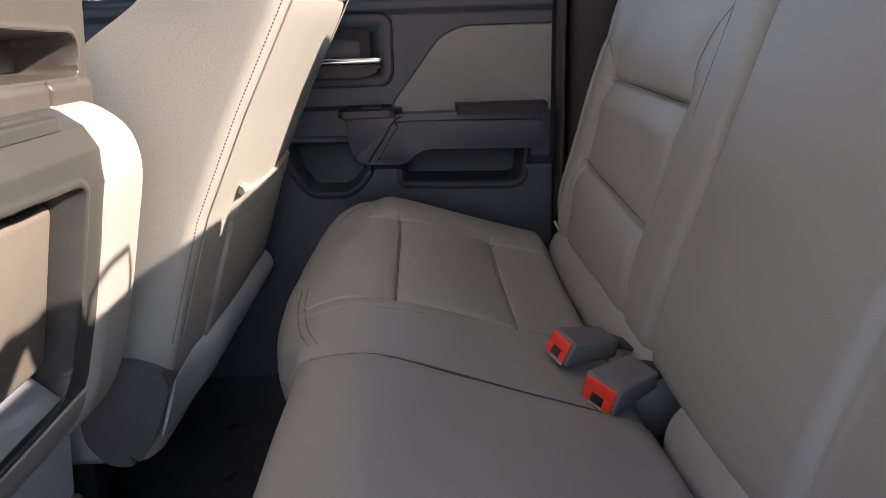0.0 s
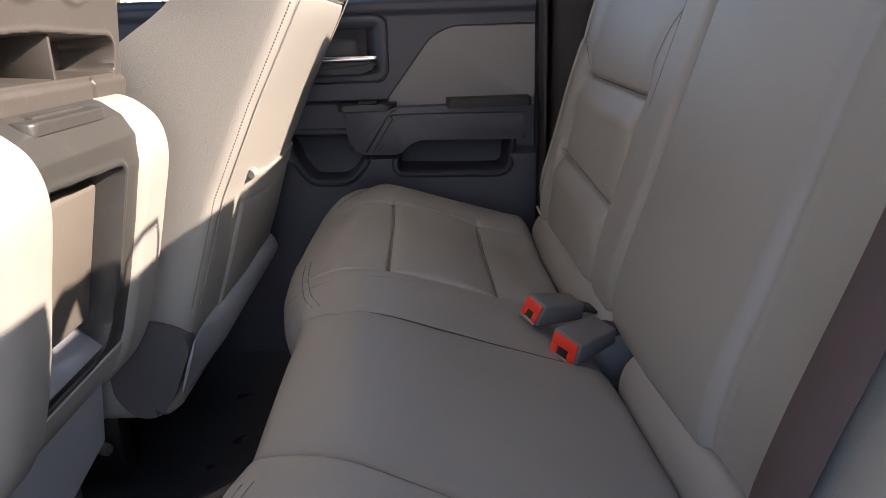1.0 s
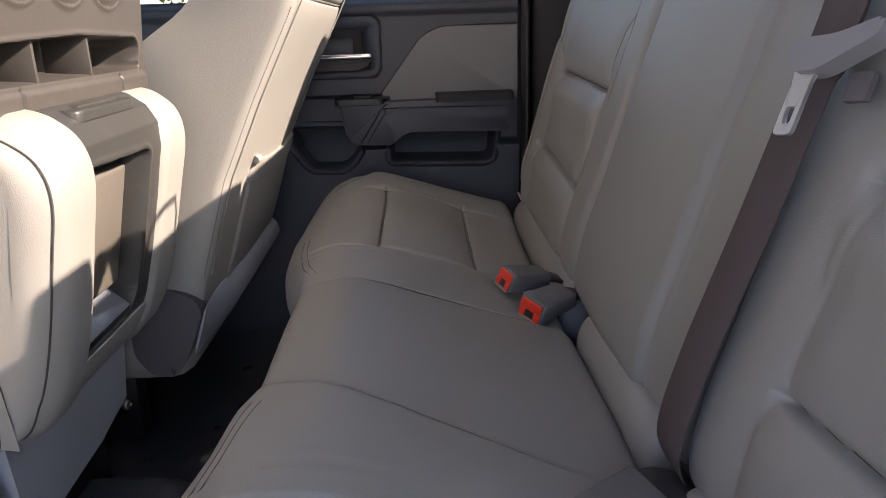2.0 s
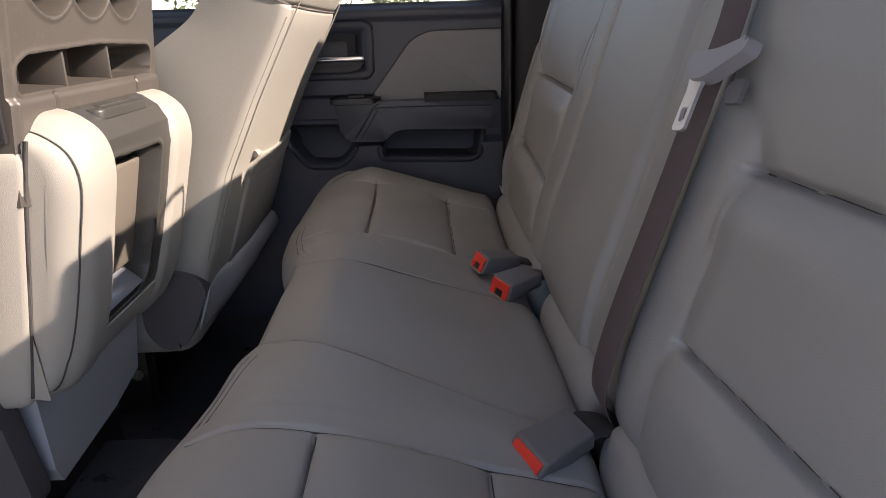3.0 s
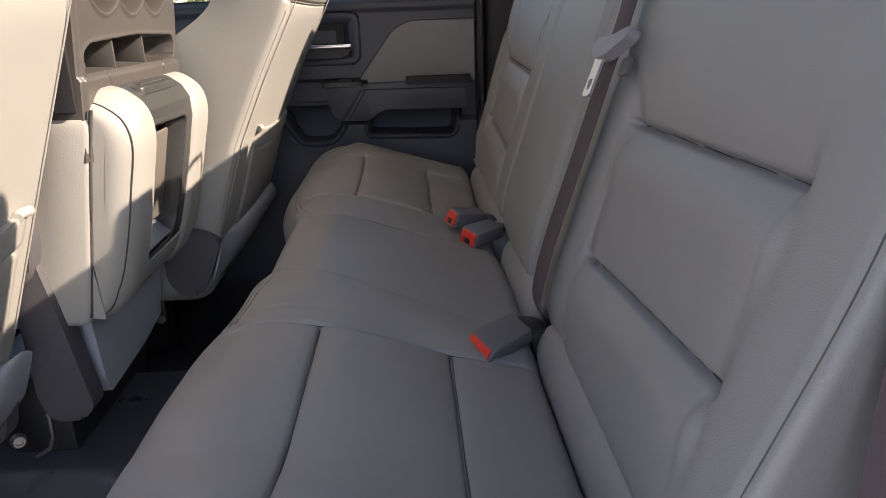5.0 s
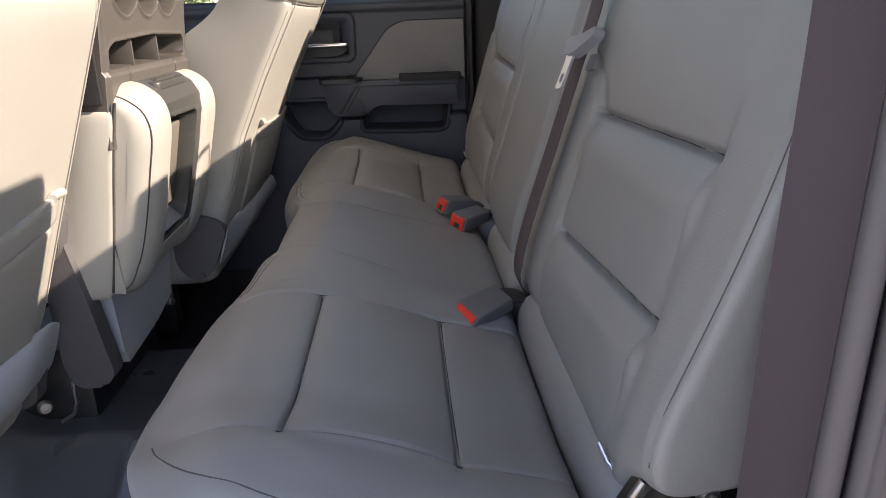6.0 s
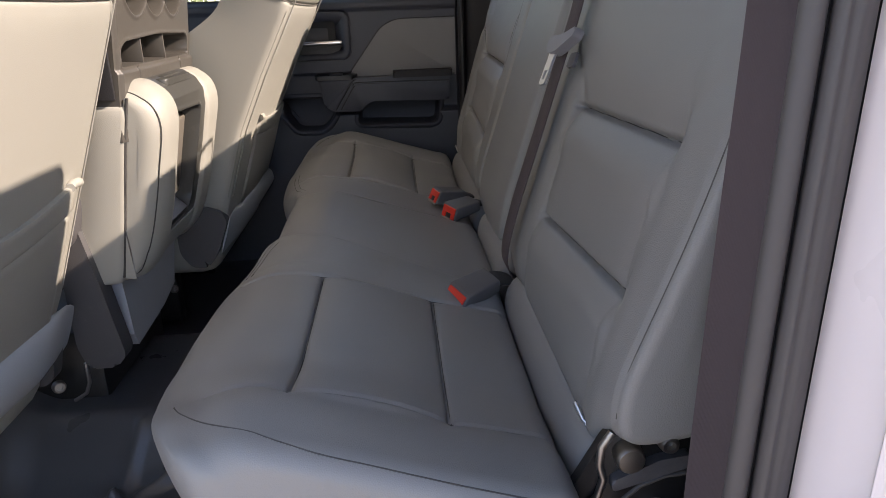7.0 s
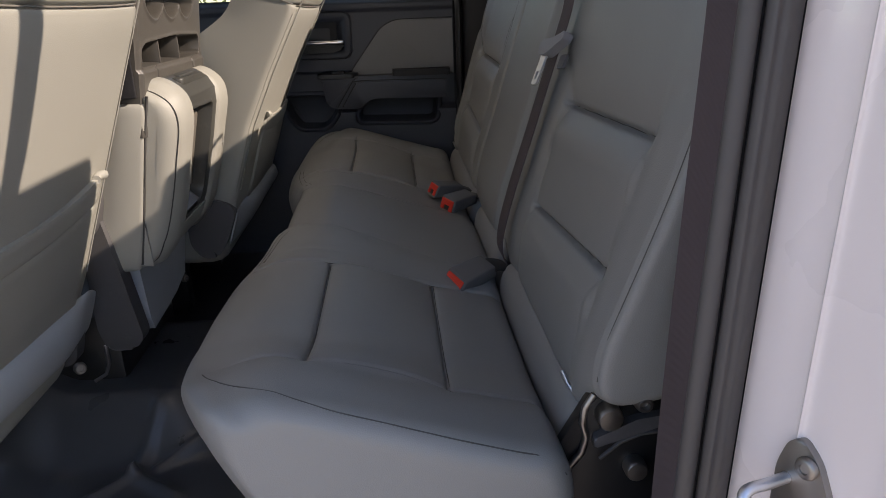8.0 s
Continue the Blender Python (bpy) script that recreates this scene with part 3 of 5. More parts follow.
def shell():
    roof = box("roof", (-1.3, -0.95, 1.40), (0.62, 0.95, 1.33), M_LINER, None, "", bevel=0.02)
    tagged(roof, "grey fabric headliner under the cab roof", "roof", kind="structure")
    # back wall with its wide window
    frame_wall("wall_back", rect(-0.90, 0.90, 0.10, 1.41, 0.001), rect(-0.78, 0.64, 0.92, 1.37, 0.05), lambda u, v, d: Vector((0.54 + d, u, v)), 0.05, M_LINER, "grey trimmed back wall of the cab with a wide window")
    g = box("window_back", (0.562, -0.79, 0.91), (0.567, 0.65, 1.375), M_GLASS, None, "", bevel=0)
    g.visible_shadow = False
    tagged(g, "clear glass of the back window", "window", kind="structure")
    # rear quarter panels behind the doors
    q = box("wall_quarter", (0.266, 0.842, 0.05), (0.60, 0.93, 1.41), M_DOOR_SOFT, None, "", bevel=0.01)
    tagged(q, "dark trimmed rear pillar beside the bench", "pillar", kind="structure")
    # floor
    nx, ny = 260, 250
    X, Y = np.meshgrid(np.linspace(-1.25, 0.56, nx), np.linspace(-0.83, 0.86, ny), indexing='ij')
    Z = 0.10 + 0.085 * smooth(0.24, 0.13, np.abs(Y)) * smooth(-0.16, -0.30, X)
    Z += 0.03 * smooth(-0.45, -0.52, X) * smooth(0.62, 0.55, np.abs(Y))
    # pressed ribs of the vinyl floor
    for (ax, ay, bx, by, h, w) in ((-0.40, -0.33, -0.33, -0.25, 0.010, 0.008), (-0.33, -0.25, -0.25, -0.31, 0.010, 0.008), (-0.40, -0.33, -0.37, -0.44, 0.010, 0.008), (-0.37, -0.44, -0.28, -0.46, 0.008, 0.008),
                                   (-0.33, -0.25, -0.31, -0.16, 0.010, 0.009), (-0.30, -0.24, -0.22, -0.18, 0.009, 0.008), (-0.52, -0.40, -0.40, -0.36, 0.008, 0.007), (-0.55, -0.34, -0.42, -0.31, 0.008, 0.007), (-0.30, 0.30, -0.16, 0.42, 0.010, 0.008)):
        ex, ey = bx - ax, by - ay
        t = np.clip(((X - ax) * ex + (Y - ay) * ey) / (ex * ex + ey * ey), 0, 1)
        Z += h * np.exp(-(np.hypot(X - ax - t * ex, Y - ay - t * ey) / w) ** 2)
    verts = [(X[i, j], Y[i, j], Z[i, j]) for i in range(nx) for j in range(ny)]
    f = sheet("floor", verts, grid_faces(nx, ny), M_FLOOR, None)
    tagged(f, "black moulded vinyl floor with pressed ribs", "floor", kind="structure")
    s = box("sill_near", (-1.25, -0.93, -0.05), (0.34, -0.825, 0.09), M_PAINT, None, "", bevel=0.02, seg=3)
    tagged(s, "white painted door sill", "sill", kind="structure")
    s = box("sill_far", (-1.25, 0.86, -0.05), (0.34, 0.93, 0.09), M_PAINT, None, "", bevel=0.02, seg=3)
    tagged(s, "white painted door sill", "sill", kind="structure")
    u = box("underbody", (-1.3, -0.93, -0.10), (0.62, 0.93, -0.055), M_BLACK, None, "", bevel=0.01)
    tagged(u, "black underbody of the cab", "underbody", kind="structure")


shell()


def near_jamb():
    """The back edge of the open doorway: trim, seals and painted metal."""
    j = thing("door_jamb", None, "white painted door jamb with rubber seals and a steel striker", "door jamb", kind="structure")
    zs = np.linspace(0.06, 1.40, 40)

    def column(name, prof, mat, label, lean=lambda z: 0.0):
        rings = [[(x + lean(z), y, z) for x, y in prof] for z in zs]
        return loft(name, rings, mat, j, label, angle=45)
    bow = lambda z: 0.045 * (z - 0.6)
    column("pillar_trim", [tuple(p) for p in spline([(0.53, -0.738), (0.42, -0.740), (0.36, -0.745), (0.335, -0.757), (0.312, -0.778), (0.294, -0.800), (0.283, -0.820), (0.282, -0.832), (0.30, -0.836), (0.53, -0.838)], 44)], M_DOOR_SOFT, "dark grey plastic pillar trim", bow)
    column("seal_lip", [(0.276 + 0.006 * math.cos(a), -0.8375 + 0.0055 * math.sin(a)) for a in np.linspace(0, 2 * math.pi, 14, endpoint=False)], M_RUBBER_GREY, "grey rubber seal lip", bow)
    column("seal_bulb", [tuple(p) for p in spline([(0.285, -0.836), (0.283, -0.842), (0.286, -0.847), (0.290, -0.845), (0.294, -0.846), (0.300, -0.842), (0.305, -0.838), (0.307, -0.832)], 26)], M_RUBBER_GREY, "grey rubber door seal", bow)
    # painted metal: slanting face, step and outer skin
    prof = [tuple(p) for p in spline([(0.306, -0.838), (0.307, -0.846), (0.310, -0.857), (0.3150, -0.870), (0.3175, -0.8785), (0.3168, -0.8812), (0.3200, -0.8832), (0.324, -0.893), (0.330, -0.908), (0.337, -0.927), (0.345, -0.96), (0.354, -0.988), (0.38, -1.0), (0.72, -1.0)], 120)]
    back = [(0.72, -0.84)]
    column("painted_panel", prof + back, M_PAINT, "glossy white painted metal", bow)
    F = Vector((-0.93, -0.36, 0)).normalized()
    A = Vector((0.36, -0.93, 0)).normalized()
    C = Vector((0.3225, -0.888, 0.510)) + Vector((0.045 * -0.09, 0, 0))

    def face(u, v, d):
        return C + A * u + Vector((0.045 * v, 0, v)) + F * d
    # striker
    slab("striker_plate", fillet([(-0.017, -0.044), (0.019, -0.044), (0.0185, -0.008), (0.008, 0.012), (-0.004, 0.021), (-0.012, 0.015), (-0.017, -0.002)], 0.006), lambda u, v, d: face(u, v, d - 0.003), 0.008, M_ZINC, j, "zinc plated striker plate", bevel=0.002)
    tube("striker_loop", [face(*p) for p in spline([(-0.009, -0.008, 0.0), (-0.010, -0.008, 0.020), (-0.011, -0.008, 0.031), (-0.0105, -0.011, 0.036), (-0.006, -0.017, 0.037), (0.000, -0.024, 0.034), (0.004, -0.029, 0.022), (0.007, -0.032, 0.0)], 30)], 0.0036, M_STEEL, j, "bent steel striker bar", sides=10)
    bolt("striker_screw", face(0.003, 0.006, 0.005), F, 0.0068, 0.004, M_ZINC, j)
    bolt("striker_screw", face(0.004, -0.024, 0.005), F, 0.0068, 0.004, M_ZINC, j)
    return j


near_jamb()


def offset(outline, d):
    """The outline moved outwards by d, point by point."""
    p = np.array([tuple(q)[:2] for q in outline], float)
    keep = [k for k in range(len(p)) if np.hypot(*(p[k] - p[k - 1])) > 1e-6]
    p = p[keep]
    t = np.roll(p, -1, axis=0) - np.roll(p, 1, axis=0)
    t /= np.hypot(t[:, 0], t[:, 1])[:, None]
    turn = 1 if np.sum(p[:, 0] * np.roll(p[:, 1], -1) - np.roll(p[:, 0], -1) * p[:, 1]) > 0 else -1
    return p + d * turn * np.stack([t[:, 1], -t[:, 0]], axis=1)


def dish(name, outline, place, steps, mat, parent, label=""):
    """A lipped recess: rings of an outline at (offset, depth) steps, closed by a floor."""
    rings = [[place(u, v, depth) for u, v in offset(outline, off)] for off, depth in steps]
    n = len(rings[0])
    faces = grid_faces(len(rings), n, wrap=True)
    faces.append(tuple((len(rings) - 1) * n + k for k in range(n)))
    return sheet(name, [p for r in rings for p in r], faces, mat, parent, label, 40)


def far_door(name, x0, x1, detail):
    """A closed door of the far side, seen from inside, with its window."""
    d = thing(name, None, "dark charcoal rear door trim panel with grey insert and armrest" if detail else "dark charcoal front door trim panel with side window", "car door", kind="structure")
    nx, nz = (260, 240) if detail else (30, 40)
    X, Z = np.meshgrid(np.linspace(x0, x1, nx), np.linspace(0.08, 0.792, nz), indexing='ij')
    Y = 0.834 + 0.0 * X
    Y -= 0.024 * smooth(0.506, 0.490, Z)
    Y -= 0.010 * smooth(0.596, 0.604, Z)
    Y += 0.03 * smooth(0.774, 0.792, Z)
    Y -= 0.006 * smooth(0.752, 0.765, Z)
    if detail:
        pocket = fillet([(0.001, 0.467), (0.196, 0.461), (0.212, 0.468), (0.224, 0.540), (0.046, 0.538), (0.002, 0.492)], 0.012, 5)
        tray = fillet([(-0.216, 0.540), (-0.187, 0.488), (-0.162, 0.455), (-0.100, 0.453), (-0.078, 0.468), (-0.056, 0.500), (-0.086, 0.538)], 0.014, 5)
        bezel = fillet([(-0.24, 0.638), (-0.012, 0.638), (-0.009, 0.754), (-0.24, 0.757)], 0.026, 7)
        # room behind the recesses
        for outline, depth in ((pocket, 0.095), (tray, 0.08), (bezel, 0.06)):
            Y += depth * smooth(-0.004, 0.002, inside(outline, X, Z))
    verts = [(X[i, j], Y[i, j], Z[i, j]) for i in range(nx) for j in range(nz)]
    n0 = len(verts)
    faces = grid_faces(nx, nz)
    # outer skin and edges
    ring = [i * nz for i in range(nx)] + [(nx - 1) * nz + j for j in range(1, nz)] + [i * nz + nz - 1 for i in range(nx - 2, -1, -1)] + [j for j in range(nz - 2, 0, -1)]
    verts += [(verts[k][0], 0.925, verts[k][2]) for k in ring]
    m = len(ring)
    for i in range(m):
        k = (i + 1) % m
        faces.append((ring[i], ring[k], n0 + k, n0 + i))
    faces.append(tuple(n0 + i for i in range(m)))
    sheet("trim_panel", verts, faces, M_DOOR, d, "dark charcoal grained plastic", 40)
    frame_wall("window_frame", rect(x0, x1, 0.775, 1.41, 0.001), rect(x0 + 0.06, x1 - 0.03, 0.79, 1.32, 0.03), xz(0.872, 1), 0.05, M_DOOR_SOFT, "", parent=d)
    g = box("window_pane", (x0 + 0.03, 0.892, 0.77), (x1 - 0.02, 0.897, 1.34), M_GLASS, d, "clear side glass", bevel=0)
    g.visible_shadow = False
    if not detail:
        return d
    into = lambda y0: (lambda u, v, q: Vector((u, y0 + q + (0.024 * float(smooth(0.490, 0.506, v)) if v < 0.6 else 0.0), v)))
    lip = [(0.013, 0.003), (0.011, -0.001), (0.007, -0.004), (0.003, -0.004), (0.0, -0.001), (-0.002, 0.006)]
    dish("door_pocket", pocket, into(0.808), lip + [(-0.004, 0.075), (-0.006, 0.080)], M_DOOR, d, "open pocket under the armrest")
    dish("door_bin", tray, into(0.808), lip + [(-0.004, 0.055), (-0.006, 0.060)], M_DOOR, d, "shallow rimmed bin at the door's lower corner")
    # handle: a raised bezel that slopes into a cup, a chrome lever and a dark grip behind it
    b = dish("handle_bezel", bezel, into(0.824), [(0.004, 0.004), (0.003, 0.0005), (0.0012, 0.0015), (0.0, -0.001), (-0.004, -0.002), (-0.012, -0.001), (-0.020, 0.004), (-0.034, 0.018), (-0.037, 0.020)], M_DOOR, d, "sloping bezel round the door handle")
    frame_wall("cup_frame", rect(-0.20, -0.046, 0.668, 0.732, 0.010), rect(-0.19, -0.064, 0.680, 0.716, 0.006), xz(0.846), 0.020, M_DOOR_SOFT, "", parent=b)
    slab("cup_plate", rect(-0.20, -0.060, 0.676, 0.720, 0.004), xz(0.850), 0.010, M_PLASTIC_DARK, b, "grey plate in the cup", bevel=0.002)
    slab("handle_grip", fillet([(-0.20, 0.652), (-0.058, 0.652), (-0.030, 0.662), (-0.026, 0.676), (-0.20, 0.676)], 0.006), xz(0.836), 0.026, M_BLACK, b, "black grip under the lever", bevel=0.005)
    rings = []
    for x, k in ((-0.20, 1.0), (-0.10, 1.0), (-0.05, 1.0), (-0.034, 0.95), (-0.028, 0.8), (-0.026, 0.4)):
        rings.append([(x, 0.806 + 0.007 * k * math.cos(a), 0.6795 + 0.0065 * k * math.copysign(abs(math.sin(a)) ** 0.7, math.sin(a))) for a in np.linspace(0, 2 * math.pi, 20, endpoint=False)])
    loft("handle_lever", rings, M_CHROME, b, "chrome door handle lever", angle=40)
    ins = [(min(p[0], 0.266), p[1]) for p in fillet([(-0.022, 0.590), (0.074, 0.714), (0.112, 0.731), (0.32, 0.732), (0.32, 0.585)], 0.026, 8)]
    ins = [p for k, p in enumerate(ins) if math.dist(p, ins[k - 1]) > 1e-5]
    slab("insert", ins, xz(0.829), 0.011, M_INSERT, d, "soft grey vinyl insert", bevel=0.006, seg=5)
    tube("insert_welt", [Vector((u, 0.8225, v)) for u, v in offset(ins, 0.0012) if v > 0.592 and u < 0.2665], 0.0016, M_BLACK, d, "dark joint round the insert", sides=6)
    # armrest: body, front block, bowed facing, pad and switches
    arm = slab("armrest", fillet([(-0.097, 0.591), (0.247, 0.592), (0.243, 0.526), (0.046, 0.531), (0.022, 0.521), (0.008, 0.505), (-0.066, 0.508), (-0.083, 0.521)], 0.009, 4), xz(0.842), 0.070, M_DOOR, d, "dark plastic armrest", bevel=0.0035, seg=3)
    slab("front_block", fillet([(-0.092, 0.587), (-0.002, 0.586), (-0.015, 0.575), (-0.057, 0.513), (-0.065, 0.512), (-0.079, 0.523)], 0.004, 3), xz(0.7735), 0.0055, M_DOOR, arm, "front block of the armrest", bevel=0.0015, seg=2)
    slab("armrest_bow", fillet([(0.242, 0.574), (0.014, 0.576), (-0.005, 0.563), (-0.039, 0.513), (0.005, 0.510), (0.020, 0.526), (0.044, 0.536), (0.239, 0.531)], 0.008, 5), xz(0.7735), 0.006, M_DOOR, arm, "bowed armrest facing", bevel=0.0018, seg=2)
    for line in ([(0.243, 0.5765), (0.014, 0.579), (-0.004, 0.570), (-0.018, 0.550), (-0.042, 0.512)], [(0.004, 0.588), (-0.008, 0.581), (-0.022, 0.561), (-0.055, 0.511)]):
        tube("groove_line", [(u, 0.7722, v) for u, v in spline(line, 30)], 0.0013, M_BLACK, arm, "dark groove on the armrest", sides=6)
    slab("armrest_pad", fillet([(0.098, 0.765), (0.252, 0.763), (0.254, 0.836), (0.098, 0.836)], 0.008), lambda u, v, q: Vector((u, v, 0.588 + q)), 0.016, M_DOOR_SOFT, d, "black padded armrest top", bevel=0.006, seg=4)
    slab("switch_plate", fillet([(-0.103, 0.764), (-0.004, 0.768), (0.006, 0.80), (0.002, 0.83), (-0.103, 0.83)], 0.012), lambda u, v, q: Vector((u, v, 0.588 + q)), 0.011, M_BLACK, d, "glossy black switch plate", bevel=0.003)
    box("window_switch", (-0.066, 0.782, 0.597), (-0.030, 0.804, 0.605), M_DOOR_SOFT, d, "black window switch", bevel=0.003)
    return d


far_door("door_rear", -0.62, 0.268, True)
far_door("door_front", -1.28, -0.63, False)


def far_pillar():
    p = thing("pillar_trim_far", None, "black rear pillar trim with a rubber door seal", "pillar trim", kind="structure")
    zs = np.linspace(0.09, 1.40, 16)
    for name, prof, mat in (("door_seal", [(0.282 + 0.009 * math.cos(a), 0.812 + 0.022 * math.sin(a)) for a in np.linspace(0, 2 * math.pi, 14, endpoint=False)], M_RUBBER),
                            ("pillar_cover", spline([(0.296, 0.84), (0.295, 0.80), (0.305, 0.776), (0.335, 0.762), (0.40, 0.752), (0.53, 0.745), (0.535, 0.83)], 24), M_DOOR_SOFT)):
        loft(name, [[(x, y, z) for x, y in prof] for z in zs], mat, p, "", angle=45)


far_pillar()
b = box("pillar_centre", (-0.68, 0.80, 0.06), (-0.58, 0.835, 1.40), M_DOOR_SOFT, None, "", bevel=0.012)
tagged(b, "dark plastic centre pillar between the doors", "pillar", kind="structure")
# near front door, closed, and the front of the cab
frame_wall("door_front_near", rect(-1.28, -0.62, 0.08, 1.41, 0.001), rect(-1.20, -0.70, 0.80, 1.32, 0.04), xz(-0.93, 1), 0.09, M_DOOR, "dark charcoal inside of the closed front door")
b = box("dashboard", (-1.60, -0.86, 0.10), (-1.27, 0.86, 0.80), M_DOOR_SOFT, None, "", bevel=0.05, seg=4)
tagged(b, "black soft plastic dashboard", "dashboard", kind="structure")
w = box("windscreen", (-1.42, -0.84, 0.78), (-1.412, 0.84, 1.42), M_GLASS, None, "", bevel=0)
w.visible_shadow = False
tagged(w, "clear glass windscreen", "window", kind="structure")


# ---- front seats ----
def seat_back(inner, outer, shift, label, bow=(0, 0, 0, 0, 0, 0), pocket=(0.055, 0.05, 0.572), cover=0.02):
    """A front seat seen from behind. inner and outer: the y of its sides; shift: how far back it stands; bow: the bend of its back from low to high."""
    seat = thing("front_seat", None, label, "car seat", group="front seats")
    lean = 0.37
    nrm = math.hypot(1, lean)
    T, N = Vector((lean / nrm, 0, 1 / nrm)), Vector((1 / nrm, 0, -lean / nrm))
    B = Vector((-0.30 + shift, 0, 0.568))
    s = 1 if outer > inner else -1
    w = abs(outer - inner)

    def at(y, z, out=0.0):
        bend = float(np.interp(z, [0.31, 0.42, 0.545, 0.65, 0.763, 0.9], bow))
        return B + T * ((z - 0.568) * nrm) + N * (out + bend) + Vector((0, y, 0))

    # outline across: rear face with rounded edges, sides forward
    def section(z):
        k = smooth(0.33, 0.42, z)
        deep = -0.168 + 0.045 * smooth(0.64, 0.74, z) + 0.04 * smooth(0.74, 0.9, z)
        half = w / 2 * (0.93 + 0.07 * k)
        mid = (inner + outer) / 2
        pts = []
        r = 0.016
        crown = 0.010
        for q in np.linspace(-1, 1, 41):
            yy = q * (half - r)
            pts.append((yy, crown * (1 - q * q) - 0.004))
        for a in np.linspace(0, math.pi / 2, 7)[1:]:
            pts.append((half - r + r * math.sin(a), -0.004 - r * (1 - math.cos(a))))
        for q in np.linspace(0.04, 1, 9):
            pts.append((half + 0.003 * math.sin(q * math.pi) - 0.012 * q, -0.026 + (deep + 0.026) * q))
        for q in np.linspace(0.06, 0.94, 10):
            pts.append(((half - 0.012) * (1 - 2 * q), deep + 0.03 * math.sin(q * math.pi)))
        for q in np.linspace(1, 0.04, 9):
            pts.append((-half - 0.003 * math.sin(q * math.pi) + 0.012 * q, -0.026 + (deep + 0.026) * q))
        for a in np.linspace(math.pi / 2, 0, 7)[:-1]:
            pts.append((-half + r - r * math.sin(a), -0.004 - r * (1 - math.cos(a))))
        dz = groove(z - 0.778, 0.004, 0.003) + groove(z - 0.778, 0.003, 0.015)
        return [at(mid + y, z, o + dz) for y, o in pts]
    zs = sorted(list(np.linspace(0.31 if s < 0 else 0.355, 1.05, 60)) + list(np.linspace(0.764, 0.792, 15)))
    loft("back_cover", [section(z) for z in zs], M_VINYL_FRONT, seat, "light grey vinyl seat back cover", angle=60)
    # sewn edge: a dark seam with single stitches beside it, on the corner nearest the middle
    for e, sg in ((inner, 1), (outer, -1)):
        tube("welt", [at(e + sg * s * 0.021, z, -0.0022) for z in np.linspace(0.42, 1.0, 60)], 0.0012, M_WELT, seat, "pale sewn welt", sides=6)
    crown_ring = section(0.778)
    tube("seam", [p + N * 0.0035 for p in crown_ring[:41]], 0.0011, M_THREAD, seat, "cross seam under the head restraint", sides=6)
    tube("seam", [p - Vector((0, s * 0.0008, 0)) for p in (crown_ring[63:] if s > 0 else crown_ring[41:56])], 0.0010, M_THREAD, seat, "cross seam on the side", sides=6)
    if s > 0:
        # single dark stitches along the side
        bm = bmesh.new()
        for k in range(100):
            z = 0.42 + 0.00345 * k
            m = Matrix.Translation(at(inner + s * 0.0050, z, -0.0084)) @ Matrix.Rotation(0.42, 4, 'Y') @ Matrix.Diagonal((0.0009, 0.0009, 0.0012, 1))
            bmesh.ops.create_icosphere(bm, subdivisions=1, radius=1, matrix=m)
        st = part("stitching", bm, M_STITCH, seat, "row of dark stitches")
        st["kind"] = "stuff"
    # map pocket: a full panel with a hemmed, drooping top edge
    i0, o0 = inner + s * pocket[0], outer - s * pocket[1]
    nu, nv = 50, 50
    rows = []
    for a in range(nu):
        q = a / (nu - 1)
        y = i0 + (o0 - i0) * q
        top = pocket[2] - 0.012 * math.sin(math.pi * q) ** 0.8 - 0.012 * q
        row = []
        for b_ in range(nv):
            p = b_ / (nv - 1)
            z = 0.385 + (top - 0.385) * p
            out = 0.005 + 0.005 * math.sin(math.pi * min(1, q * 1.0)) ** 0.5 * smooth(0.0, 0.35, p)
            out += 0.002 * smooth(0.80, 0.84, p) * smooth(1.01, 0.98, p) - 0.003 * math.exp(-((p - 0.79) / 0.012) ** 2)
            edge = min(q, 1 - q)
            out -= 0.009 * smooth(0.02, 0.0, edge)
            row.append(at(y, z, out))
        rows.append(row)
    verts = [p for r in rows for p in r]
    faces = grid_faces(nu, nv)
    n0 = len(verts)
    verts += [v - N * 0.006 for v in verts]
    faces += [tuple(n0 + k for k in f[::-1]) for f in grid_faces(nu, nv)]
    ring = [i * nv for i in range(nu)] + [(nu - 1) * nv + j for j in range(1, nv)] + [i * nv + nv - 1 for i in range(nu - 2, -1, -1)] + [j for j in range(nv - 2, 0, -1)]
    for i in range(len(ring)):
        a, c = ring[i], ring[(i + 1) % len(ring)]
        faces.append((a, n0 + a, n0 + c, c))
    sheet("map_pocket", verts, faces, M_VINYL_FRONT, seat, "light grey vinyl map pocket", 60)
    tab = [at(i0 + s * k * 0.005, pocket[2] - 0.002 + 0.002 * math.sin(k), 0.006 + 0.002 * math.sin(k * 1.3)) for k in range(6)]
    tube("pocket_corner", tab, 0.006, M_VINYL_FRONT, seat, "bulging corner of the pocket hem", sides=8)
    # pale hard trim along the bottom
    rings = []
    for q in np.linspace(0, 1, 30):
        if s > 0:
            y, top, bot, end = inner + 0.01 + (w - 0.03) * q, 0.388 - 0.008 * q, 0.303 + 0.026 * q, 0.8 + 0.2 * smooth(0.0, 0.05, q)
        else:
            y, top, bot, end = inner + 0.026 - w * q, 0.386 + 0.022 * q, 0.300 + 0.046 * q, 0.7 + 0.3 * smooth(0.0, 0.06, q)
        mid, hh = (top + bot) / 2, (top - bot) / 2 * end * (1 if q < 1 else 0.6)
